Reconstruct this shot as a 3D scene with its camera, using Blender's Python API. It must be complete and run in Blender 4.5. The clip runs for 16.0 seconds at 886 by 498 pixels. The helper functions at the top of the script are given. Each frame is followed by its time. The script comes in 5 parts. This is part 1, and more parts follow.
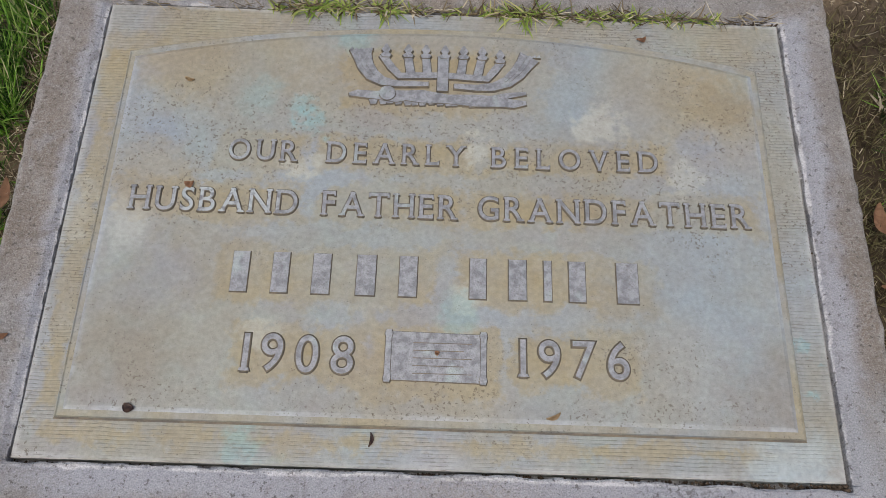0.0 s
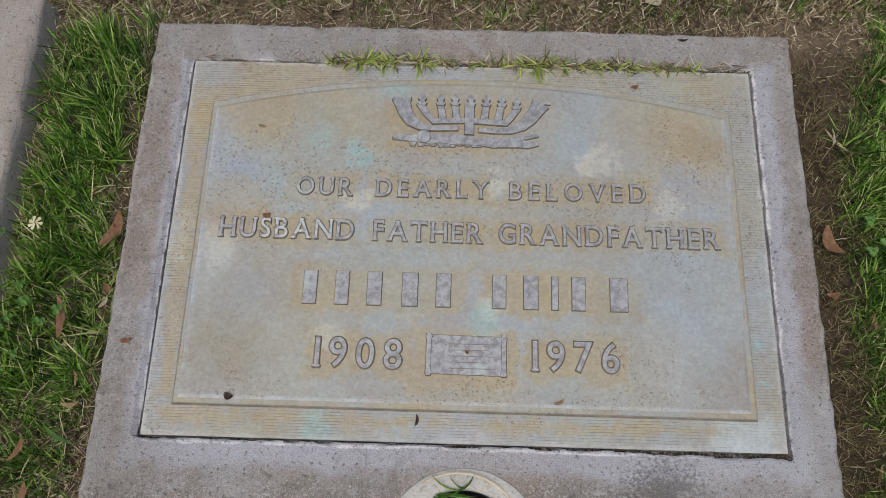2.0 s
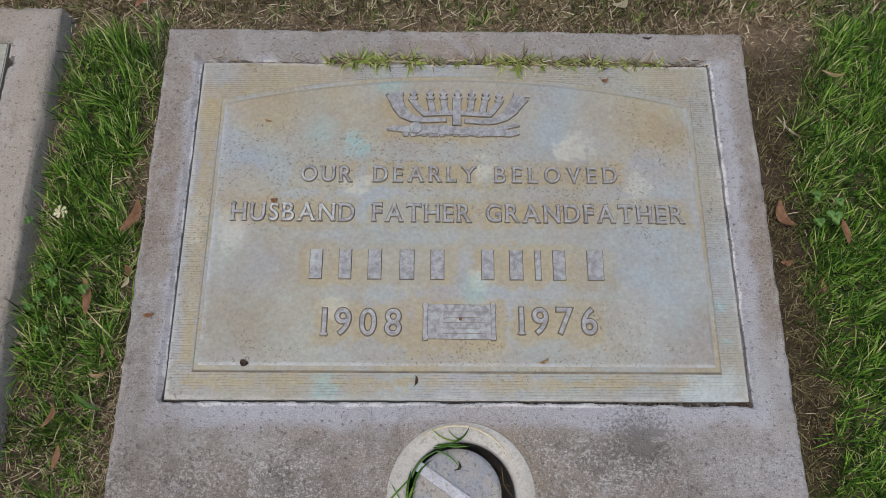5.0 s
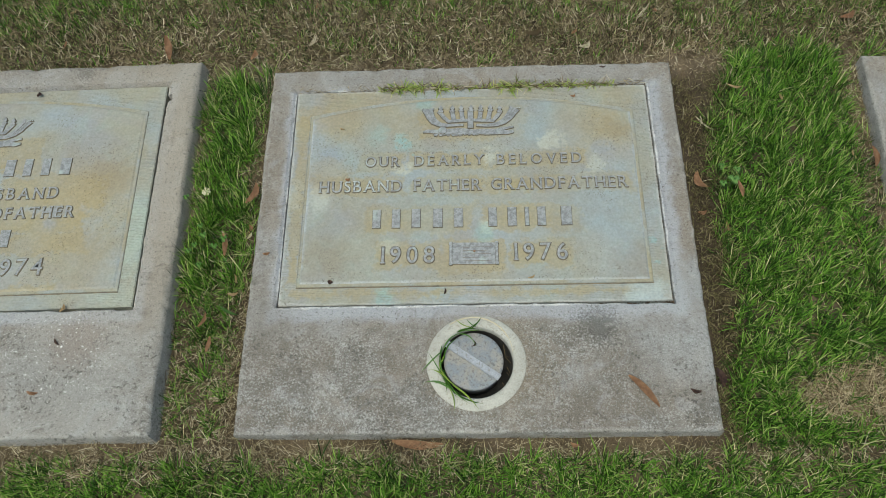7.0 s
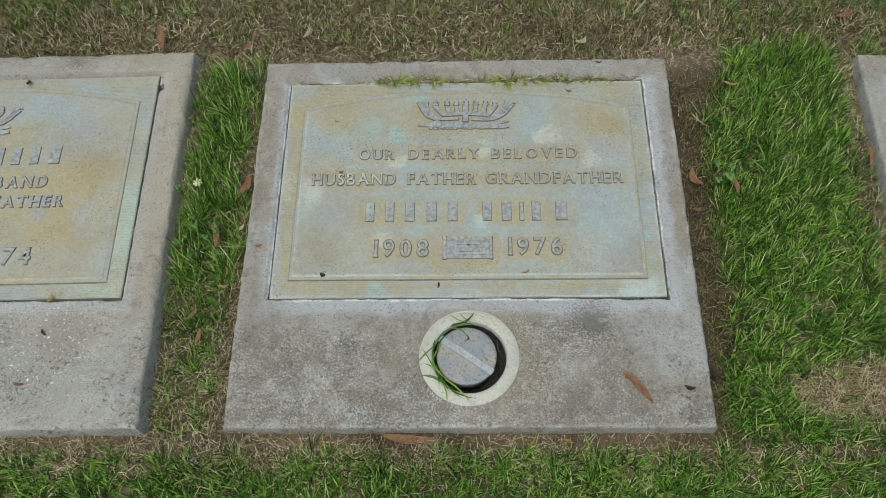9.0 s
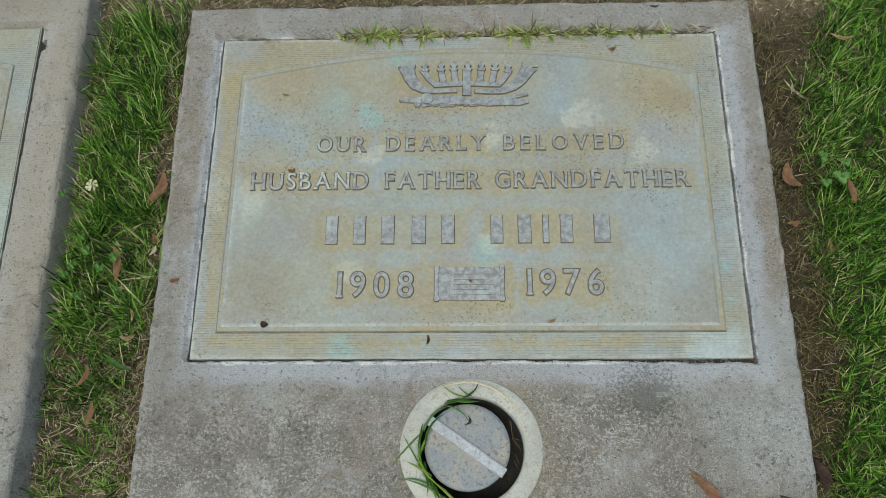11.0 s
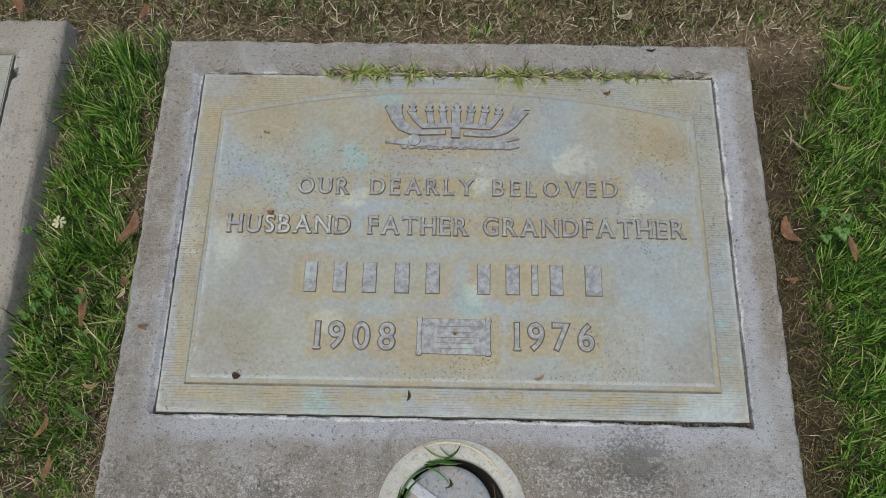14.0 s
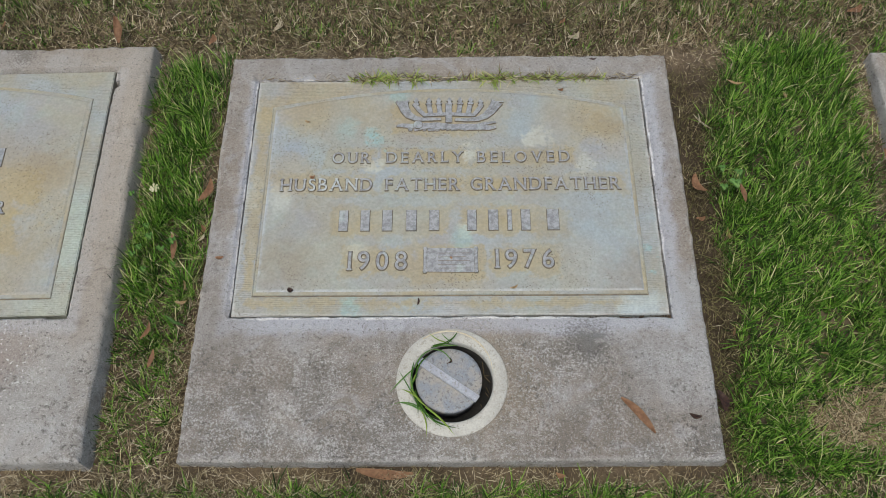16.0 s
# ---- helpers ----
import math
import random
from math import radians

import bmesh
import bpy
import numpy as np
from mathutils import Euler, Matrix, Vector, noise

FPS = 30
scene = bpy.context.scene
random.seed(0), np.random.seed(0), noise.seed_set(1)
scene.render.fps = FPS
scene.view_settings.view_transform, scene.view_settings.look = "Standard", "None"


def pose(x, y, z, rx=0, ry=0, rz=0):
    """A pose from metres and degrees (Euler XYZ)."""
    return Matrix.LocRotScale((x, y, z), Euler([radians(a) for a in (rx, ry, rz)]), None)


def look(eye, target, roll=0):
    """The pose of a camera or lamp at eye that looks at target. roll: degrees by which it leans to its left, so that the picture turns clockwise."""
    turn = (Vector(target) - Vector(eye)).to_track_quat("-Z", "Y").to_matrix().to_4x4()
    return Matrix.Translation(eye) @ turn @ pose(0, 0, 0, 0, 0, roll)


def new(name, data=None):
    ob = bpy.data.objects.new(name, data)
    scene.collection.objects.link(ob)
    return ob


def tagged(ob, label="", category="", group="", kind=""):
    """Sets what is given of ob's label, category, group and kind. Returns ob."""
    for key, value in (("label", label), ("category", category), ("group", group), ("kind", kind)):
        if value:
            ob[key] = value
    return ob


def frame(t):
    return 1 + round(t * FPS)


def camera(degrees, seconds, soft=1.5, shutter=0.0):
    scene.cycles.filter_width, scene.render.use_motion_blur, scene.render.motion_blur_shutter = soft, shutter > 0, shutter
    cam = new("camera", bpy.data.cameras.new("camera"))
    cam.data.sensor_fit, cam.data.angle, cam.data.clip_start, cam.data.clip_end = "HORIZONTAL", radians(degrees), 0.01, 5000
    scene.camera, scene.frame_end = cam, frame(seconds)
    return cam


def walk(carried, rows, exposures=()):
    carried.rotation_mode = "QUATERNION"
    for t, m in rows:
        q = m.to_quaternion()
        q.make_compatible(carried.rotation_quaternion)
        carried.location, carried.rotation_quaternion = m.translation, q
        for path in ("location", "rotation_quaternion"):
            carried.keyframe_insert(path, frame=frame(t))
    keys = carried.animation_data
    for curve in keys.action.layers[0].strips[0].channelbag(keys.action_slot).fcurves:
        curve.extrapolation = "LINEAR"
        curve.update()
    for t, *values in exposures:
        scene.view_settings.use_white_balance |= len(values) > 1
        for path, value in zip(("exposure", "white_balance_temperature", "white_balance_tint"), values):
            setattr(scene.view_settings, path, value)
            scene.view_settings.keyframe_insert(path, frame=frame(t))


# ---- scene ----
cam = camera(57.0, 16.0, 0.7)
PATH = [
    (0, (0.003, -0.276, 0.608), (0.009, 0.487, -1.24), 2.3),
    (0.1, (0.002, -0.278, 0.639), (0.006, 0.495, -1.206), 2.4),
    (0.2, (0.004, -0.283, 0.671), (0.001, 0.493, -1.172), 2.0),
    (0.3, (0.006, -0.290, 0.702), (-0.003, 0.489, -1.140), 1.5),
    (0.5, (0.005, -0.306, 0.745), (-0.024, 0.464, -1.1), -0.8),
    (0.7, (0.006, -0.306, 0.757), (-0.060, 0.443, -1.095), -4.4),
    (1, (-0.004, -0.3, 0.761), (-0.085, 0.405, -1.109), -6.1),
    (1.5, (-0.007, -0.283, 0.768), (-0.056, 0.394, -1.114), -2.3),
    (2, (-0.011, -0.278, 0.782), (-0.042, 0.379, -1.107), -1.0),
    (2.5, (-0.01, -0.289, 0.775), (-0.021, 0.378, -1.111), 0.1),
    (3, (-0.009, -0.291, 0.786), (-0.015, 0.369, -1.101), 0.5),
    (3.2, (-0.007, -0.297, 0.783), (-0.015, 0.371, -1.103), -0.1),
    (5.3, (-0.028, -0.373, 0.887), (-0.001, 0.336, -0.983), 2.3),
    (5.5, (-0.016, -0.42, 0.942), (-0.004, 0.307, -0.921), 0.9),
    (5.8, (0.016, -0.519, 1.029), (-0.040, 0.264, -0.812), -3.2),
    (6, (0.022, -0.588, 1.083), (-0.059, 0.239, -0.736), -4.2),
    (6.2, (0.021, -0.622, 1.130), (-0.080, 0.205, -0.690), -6.2),
    (6.5, (0.015, -0.664, 1.167), (-0.095, 0.208, -0.63), -6.6),
    (7, (0.007, -0.678, 1.168), (-0.076, 0.201, -0.627), -5.9),
    (7.5, (0.003, -0.68, 1.165), (-0.059, 0.206, -0.628), -4.0),
    (8, (0.001, -0.686, 1.166), (-0.056, 0.217, -0.617), -3.9),
    (8.5, (0.003, -0.689, 1.166), (-0.058, 0.21, -0.619), -4.1),
    (8.7, (0.0, -0.69, 1.166), (-0.057, 0.207, -0.621), -3.6),
    (10.8, (0.002, -0.424, 0.886), (-0.068, 0.253, -0.994), -7.2),
    (11, (0.006, -0.385, 0.868), (-0.067, 0.29, -1.013), -6.2),
    (11.5, (0.0, -0.357, 0.827), (-0.058, 0.364, -1.038), -3.3),
    (12, (0.001, -0.345, 0.83), (-0.048, 0.386, -1.031), -3.0),
    (12.5, (0.0, -0.342, 0.834), (-0.041, 0.392, -1.026), -2.2),
    (13, (0.004, -0.344, 0.838), (-0.037, 0.392, -1.021), -2.3),
    (13.5, (0.008, -0.341, 0.84), (-0.033, 0.382, -1.024), -2.4),
    (14, (0.006, -0.34, 0.84), (-0.033, 0.381, -1.025), -2.0),
    (14.5, (0.007, -0.346, 0.851), (-0.033, 0.37, -1.016), -2.3),
    (15, (0.017, -0.415, 0.925), (-0.041, 0.337, -0.928), -3.9),
    (15.3, (0.014, -0.502, 0.972), (-0.047, 0.303, -0.859), -3.6),
    (15.5, (0.006, -0.539, 1.004), (-0.047, 0.292, -0.814), -2.9),
    (16, (0.007, -0.625, 1.053), (-0.02, 0.271, -0.734), -1.9),
]
EXPOSURES = [(0, -0.08, 6600, 10), (0.7, -0.08, 6600, 10), (3.2, -0.05, 6600, 10), (5.6, -0.03, 6500, 10), (6.2, 0.06, 6500, 2), (6.7, 0.12, 6650, -6), (8.7, 0.12, 6650, -6), (11, 0.0, 6500, -6), (12, -0.04, 6500, -5), (12.5, -0.05, 6500, -2), (14.5, -0.01, 6550, 3), (16, 0.11, 6600, 4)]
walk(cam, [(t, look(eye, target, roll)) for t, eye, target, roll in PATH], EXPOSURES)

# ---- world and light: a bright overcast sky ----
world = bpy.data.worlds.new("overcast_sky")
scene.world = world
world.use_nodes = True
wn = world.node_tree.nodes
sky = wn.new("ShaderNodeTexSky")
sky.sky_type = "NISHITA"
sky.sun_disc = False
sky.sun_elevation = radians(72)
sky.sun_rotation = radians(200)
sky.air_density, sky.dust_density, sky.ozone_density = 1.0, 4.0, 0.6
world.node_tree.links.new(sky.outputs[0], wn["Background"].inputs[0])
wn["Background"].inputs[1].default_value = 0.142
sun_data = bpy.data.lights.new("sun", "SUN")
sun_data.energy, sun_data.angle, sun_data.color = 1.5, radians(24), (1.0, 0.97, 0.93)
sun = new("sun", sun_data)
sun.matrix_world = look((-0.5, -0.9, 3.2), (0, 0, 0))


# ---- material helpers ----
class Mat:
    """A node material with short calls for noise, masks and mixes."""

    def __init__(self, name, rough=0.8, metal=0.0, spec=0.5):
        self.m = bpy.data.materials.new(name)
        self.m.use_nodes = True
        self.t = self.m.node_tree
        self.b = self.t.nodes["Principled BSDF"]
        self.b.inputs["Roughness"].default_value = rough
        self.b.inputs["Metallic"].default_value = metal
        self.b.inputs["Specular IOR Level"].default_value = spec
        self.co = self.t.nodes.new("ShaderNodeTexCoord").outputs["Object"]
        self.sep = None

    def link(self, a, sock):
        if isinstance(a, (int, float)):
            sock.default_value = a
        elif isinstance(a, tuple):
            sock.default_value = (*a, 1.0) if len(sock.default_value) == 4 else a
        else:
            self.t.links.new(a, sock)

    def math(self, op, a, b=0.0, clamp=False):
        n = self.t.nodes.new("ShaderNodeMath")
        n.operation, n.use_clamp = op, clamp
        self.link(a, n.inputs[0]), self.link(b, n.inputs[1])
        return n.outputs[0]

    def noise(self, scale, detail=3.0, rough=0.55, distort=0.0, co=None, offset=0.0):
        n = self.t.nodes.new("ShaderNodeTexNoise")
        n.inputs["Scale"].default_value, n.inputs["Detail"].default_value = scale, detail
        n.inputs["Roughness"].default_value, n.inputs["Distortion"].default_value = rough, distort
        src = co or self.co
        if offset:
            v = self.t.nodes.new("ShaderNodeVectorMath")
            self.t.links.new(src, v.inputs[0])
            v.inputs[1].default_value = (offset, offset * 0.7, offset * 1.3)
            src = v.outputs[0]
        self.t.links.new(src, n.inputs["Vector"])
        return n.outputs[0]

    def cells(self, scale):
        n = self.t.nodes.new("ShaderNodeTexVoronoi")
        n.inputs["Scale"].default_value = scale
        self.t.links.new(self.co, n.inputs["Vector"])
        return n.outputs["Distance"]

    def step(self, a, lo, hi):
        n = self.t.nodes.new("ShaderNodeMapRange")
        n.interpolation_type = "SMOOTHSTEP"
        self.link(a, n.inputs["Value"])
        n.inputs["From Min"].default_value, n.inputs["From Max"].default_value = lo, hi
        return n.outputs["Result"]

    def mix(self, f, a, b, kind="MIX"):
        n = self.t.nodes.new("ShaderNodeMix")
        n.data_type, n.blend_type = "RGBA", kind
        self.link(f, n.inputs[0]), self.link(a, n.inputs[6]), self.link(b, n.inputs[7])
        return n.outputs[2]

    def xyz(self):
        if self.sep is None:
            n = self.t.nodes.new("ShaderNodeSeparateXYZ")
            self.t.links.new(self.co, n.inputs[0])
            self.sep = n.outputs
        return self.sep

    def box(self, cx, cy, hw, hh, soft, wobble=None):
        """Mask that is 1 in a rectangle and fades over soft metres outside it."""
        x, y, _ = self.xyz()
        dx = self.math("SUBTRACT", self.math("ABSOLUTE", self.math("SUBTRACT", x, cx)), hw)
        dy = self.math("SUBTRACT", self.math("ABSOLUTE", self.math("SUBTRACT", y, cy)), hh)
        d = self.math("MAXIMUM", dx, dy)
        if wobble is not None:
            d = self.math("ADD", d, wobble)
        return self.math("SUBTRACT", 1.0, self.step(d, 0.0, soft))

    def blot(self, cx, cy, r, wobble=None):
        """Round stain of radius r."""
        n = self.t.nodes.new("ShaderNodeVectorMath")
        n.operation = "DISTANCE"
        v = self.t.nodes.new("ShaderNodeCombineXYZ")
        x, y, _ = self.xyz()
        self.link(x, v.inputs[0]), self.link(y, v.inputs[1])
        self.t.links.new(v.outputs[0], n.inputs[0])
        n.inputs[1].default_value = (cx, cy, 0)
        d = n.outputs["Value"]
        if wobble is not None:
            d = self.math("ADD", d, wobble)
        return self.math("SUBTRACT", 1.0, self.step(d, r * 0.25, r))

    def island(self):
        return self.t.nodes.new("ShaderNodeNewGeometry").outputs["Random Per Island"]

    def ramp(self, f, *stops):
        n = self.t.nodes.new("ShaderNodeValToRGB")
        e = n.color_ramp.elements
        while len(e) < len(stops):
            e.new(0.5)
        for el, (p, c) in zip(e, stops):
            el.position, el.color = p, (*c, 1.0)
        self.link(f, n.inputs[0])
        return n.outputs[0]

    def done(self, color, bump=None, strength=0.3, distance=0.001, rough=None):
        self.link(color, self.b.inputs["Base Color"])
        if rough is not None:
            self.link(rough, self.b.inputs["Roughness"])
        if bump is not None:
            n = self.t.nodes.new("ShaderNodeBump")
            n.inputs["Strength"].default_value, n.inputs["Distance"].default_value = strength, distance
            self.link(bump, n.inputs["Height"])
            self.t.links.new(n.outputs[0], self.b.inputs["Normal"])
        return self.m


def make_concrete(name, seed, pocket, stains=(), outer=(0.353, 0.329), flecks=None):
    """Weathered cast concrete; pale lime bloom along the pocket (cx, cy, hw, hh)."""
    m = Mat(name, 0.9, 0.0, 0.3)
    big, mid = m.noise(5, 4, 0.6, 0.4, offset=seed), m.noise(24, 5, 0.65, 0.3, offset=seed + 3)
    fine, grit = m.noise(290, 6, 0.75, 0.1, offset=seed), m.noise(800, 3, 0.65)
    col = m.mix(m.step(big, 0.38, 0.62), (0.295, 0.282, 0.27), (0.245, 0.208, 0.172))
    col = m.mix(m.math("MULTIPLY", m.step(mid, 0.45, 0.68), 0.6), col, (0.31, 0.28, 0.245))
    wob = m.math("MULTIPLY", m.math("SUBTRACT", mid, 0.5), 0.09)
    bare = m.math("SUBTRACT", 1.0, m.box(pocket[0], pocket[1] + 0.05, pocket[2] + 0.05, pocket[3] + 0.07, 0.04, wob))
    bare = m.math("ADD", 0.26, m.math("MULTIPLY", bare, 0.74))
    # worn cement skin: pale grains in a darker matrix, in drifting patches
    patchy = m.step(m.noise(11, 5, 0.7, 0.6, offset=seed + 14), 0.34, 0.60)
    col = m.mix(m.math("MULTIPLY", bare, m.math("MULTIPLY", patchy, 0.8)), col, (0.15, 0.135, 0.118))
    drift = m.math("MULTIPLY", m.math("SUBTRACT", m.noise(38, 4, 0.7, 0.4, offset=seed + 19), 0.5), 0.40)
    sand = m.math("ADD", m.math("ADD", fine, drift), m.math("MULTIPLY", m.math("SUBTRACT", grit, 0.5), 0.35))
    grains = m.math("MULTIPLY", m.step(sand, 0.49, 0.60), m.math("ADD", 0.14, m.math("MULTIPLY", bare, 0.56)))
    col = m.mix(grains, col, (0.47, 0.46, 0.445))
    rust = m.math("MULTIPLY", m.step(m.noise(8, 4, 0.6, 0.9, offset=seed + 71), 0.47, 0.62), m.math("ADD", 0.10, m.math("MULTIPLY", bare, 0.22)))
    col = m.mix(rust, col, (0.205, 0.16, 0.118))
    slurry = m.math("MULTIPLY", m.step(m.noise(14, 6, 0.7, 1.1, offset=seed + 77), 0.52, 0.66), 0.45)
    col = m.mix(slurry, col, (0.37, 0.37, 0.375))
    streak = m.noise(90, 4, 0.7, 1.2, offset=seed + 23)
    col = m.mix(m.math("MULTIPLY", m.step(streak, 0.56, 0.70), m.math("MULTIPLY", bare, 0.75)), col, (0.105, 0.092, 0.08))
    bloom = m.box(pocket[0] + 0.004, pocket[1] - 0.013, pocket[2] + 0.004, pocket[3] + 0.003, 0.016, m.math("MULTIPLY", wob, 0.45))
    col = m.mix(m.math("MULTIPLY", bloom, 0.72), col, (0.40, 0.41, 0.45))
    arris = m.math("SUBTRACT", 1.0, m.box(0, 0, outer[0] - 0.007, outer[1] - 0.007, 0.005, m.math("MULTIPLY", wob, 0.25)))
    col = m.mix(m.math("MULTIPLY", arris, m.math("MULTIPLY", m.step(mid, 0.38, 0.6), 0.5)), col, (0.42, 0.405, 0.385))
    crust = m.box(pocket[0] + 0.0008, pocket[1] - 0.002, pocket[2] - 0.0016, pocket[3] + 0.0002, 0.0022, m.math("MULTIPLY", wob, 0.12))
    col = m.mix(m.math("MULTIPLY", crust, m.step(m.noise(60, 5, 0.7, offset=seed + 30), 0.38, 0.52)), col, (0.63, 0.62, 0.615))
    rough_edge = m.math("ADD", m.math("MULTIPLY", wob, 0.5), m.math("MULTIPLY", m.math("SUBTRACT", fine, 0.5), 0.17))
    for cx, cy, r, c, f in stains:
        col = m.mix(m.math("MULTIPLY", m.blot(cx, cy, r, rough_edge), f), col, c)
    if flecks:
        spot = m.math("MULTIPLY", m.step(m.noise(210, 2, 0.5, offset=seed + 41), 0.635, 0.68), m.blot(*flecks, rough_edge))
        col = m.mix(spot, col, (0.66, 0.65, 0.63))
    grime = m.math("MULTIPLY", m.step(m.noise(34, 6, 0.75, 0.8, offset=seed + 51), 0.50, 0.66), m.step(m.noise(7, 3, 0.6, offset=seed + 53), 0.38, 0.62))
    col = m.mix(m.math("MULTIPLY", grime, 0.5), col, (0.155, 0.135, 0.115))
    lime = m.math("MULTIPLY", m.step(m.noise(70, 6, 0.75, 0.8, offset=seed + 61), 0.55, 0.66), m.step(m.noise(9, 3, 0.6, offset=seed + 63), 0.42, 0.64))
    col = m.mix(m.math("MULTIPLY", lime, 0.5), col, (0.47, 0.455, 0.43))
    sooty = m.math("MULTIPLY", m.step(m.noise(150, 5, 0.72, 0.5, offset=seed + 81), 0.52, 0.62), m.step(m.noise(13, 4, 0.65, 0.7, offset=seed + 83), 0.46, 0.60))
    col = m.mix(m.math("MULTIPLY", sooty, m.math("MULTIPLY", bare, 0.8)), col, (0.085, 0.078, 0.07))
    pits = m.step(m.cells(300), 0.10, 0.25)
    speck = m.step(m.noise(240, 3, 0.6, offset=seed + 5), 0.58, 0.68)
    col = m.mix(m.math("MULTIPLY", speck, 0.7), col, (0.085, 0.075, 0.065))
    col = m.mix(0.6, col, m.ramp(grit, (0.3, (0.55, 0.55, 0.55)), (0.7, (1.4, 1.4, 1.4))), "MULTIPLY")
    h = m.math("ADD", m.math("MULTIPLY", fine, 0.8), m.math("ADD", m.math("MULTIPLY", grit, 0.5), m.math("MULTIPLY", pits, 0.2)))
    return m.done(col, h, 0.9, 0.0022)


TEXT_HALOS = [
    (0.0, 0.150, 0.092, 0.017), (0.0, 0.128, 0.078, 0.012), (-0.002, 0.112, 0.086, 0.007), (-0.150, 0.061, 0.035, 0.015), (-0.037, 0.061, 0.064, 0.015),
    (0.114, 0.061, 0.076, 0.015), (-0.185, 0.012, 0.076, 0.016), (-0.040, 0.012, 0.061, 0.016),
    (0.145, 0.012, 0.118, 0.016), (-0.087, -0.050, 0.085, 0.023), (0.096, -0.050, 0.078, 0.023),
    (-0.103, -0.115, 0.048, 0.020), (0.108, -0.115, 0.048, 0.020), (0.003, -0.117, 0.048, 0.026),
]


def make_patina(name, seed, halos, blots=(), striped=False, ochre=0.6, edge=None, rim=(0.42, 0.455, 0.49)):
    """Weathered bronze: chalky blue-grey and lilac patina, ochre bleeding round the raised work."""
    m = Mat(name, 0.62, 0.12, 0.45)
    big, mid = m.noise(7, 4, 0.6, 0.6, offset=seed), m.noise(26, 4, 0.6, 0.4, offset=seed + 2)
    fine, grit = m.noise(240, 4, 0.65, offset=seed), m.noise(900, 2, 0.6)
    col = m.mix(m.step(big, 0.36, 0.64), (0.298, 0.308, 0.275), (0.29, 0.328, 0.352))
    col = m.mix(m.math("MULTIPLY", m.step(m.noise(9, 3, 0.5, 0.5, offset=seed + 7), 0.5, 0.66), 0.5), col, (0.285, 0.283, 0.305))
    col = m.mix(m.math("MULTIPLY", m.step(m.noise(15, 4, 0.6, 0.8, offset=seed + 11), 0.52, 0.68), 0.40), col, (0.285, 0.35, 0.33))
    wob = m.math("ADD", m.math("MULTIPLY", m.math("SUBTRACT", mid, 0.5), 0.045), m.math("MULTIPLY", m.math("SUBTRACT", m.noise(90, 4, 0.65, offset=seed + 15), 0.5), 0.03))
    halo = None
    for cx, cy, hw, hh in halos:
        k = m.box(cx, cy, hw - 0.003, hh - 0.004, 0.013, wob)
        halo = k if halo is None else m.math("MAXIMUM", halo, k)
    amount = m.math("MULTIPLY", m.step(m.noise(12, 4, 0.6, 0.3, offset=seed + 4), 0.30, 0.68), ochre)
    if halo is not None:
        amount = m.math("MAXIMUM", m.math("MULTIPLY", amount, 0.40), m.math("MULTIPLY", halo, m.math("ADD", m.math("MULTIPLY", mid, 1.0), 0.24)))
    col = m.mix(amount, col, (0.33, 0.275, 0.155))
    for cx, cy, r, c, f in blots:
        col = m.mix(m.math("MULTIPLY", m.blot(cx, cy, r, m.math("MULTIPLY", wob, 1.5)), f * 0.88), col, c)
    if edge:
        # colour turns to rim over the last few millimetres outside the edge box
        pale_edge = m.math("SUBTRACT", 1.0, m.box(*edge, 0.005, m.math("MULTIPLY", wob, 0.12)))
        col = m.mix(m.math("MULTIPLY", pale_edge, m.math("ADD", 0.12, m.math("MULTIPLY", m.step(mid, 0.35, 0.6), 0.42))), col, rim)
    patch = m.step(m.noise(10, 4, 0.7, offset=seed + 8), 0.40, 0.66)
    dots = m.math("SUBTRACT", 1.0, m.step(m.math("ADD", m.cells(430), m.math("MULTIPLY", m.noise(300, 2, offset=seed + 1), 0.9)), 0.42, 0.60))
    pit = m.math("MULTIPLY", dots, patch)
    col = m.mix(m.math("MULTIPLY", patch, 0.30), col, (0.25, 0.215, 0.165))
    col = m.mix(m.math("MULTIPLY", pit, 0.85), col, (0.085, 0.065, 0.045))
    col = m.mix(0.36, col, m.ramp(fine, (0.3, (0.6, 0.6, 0.6)), (0.7, (1.35, 1.35, 1.35))), "MULTIPLY")
    spots = m.math("MULTIPLY", m.step(m.noise(430, 2, 0.5, offset=seed + 33), 0.60, 0.67), m.step(m.noise(8, 3, 0.6, offset=seed + 35), 0.47, 0.60))
    col = m.mix(m.math("MULTIPLY", spots, 0.65), col, (0.10, 0.08, 0.055))
    chalk = m.step(m.noise(75, 5, 0.7, 0.5, offset=seed + 13), 0.52, 0.68)
    col = m.mix(m.math("MULTIPLY", chalk, 0.14), col, (0.45, 0.455, 0.44))
    h = m.math("ADD", m.math("MULTIPLY", fine, 0.6), m.math("SUBTRACT", m.math("MULTIPLY", grit, 0.4), m.math("MULTIPLY", pit, 0.6)))
    if striped:
        _, y, _ = m.xyz()
        wave = m.math("SINE", m.math("ADD", m.math("MULTIPLY", y, 2200.0), m.math("MULTIPLY", mid, 7.0)))
        groove = m.math("MULTIPLY", m.step(wave, 0.2, 0.95), m.step(m.noise(30, 3, 0.6, offset=seed + 6), 0.36, 0.6))
        h = m.math("SUBTRACT", h, m.math("MULTIPLY", groove, 0.5))
        stretch = m.t.nodes.new("ShaderNodeMapping")
        stretch.inputs["Scale"].default_value = (1.0, 3.5, 1.0)
        m.t.links.new(m.co, stretch.inputs["Vector"])
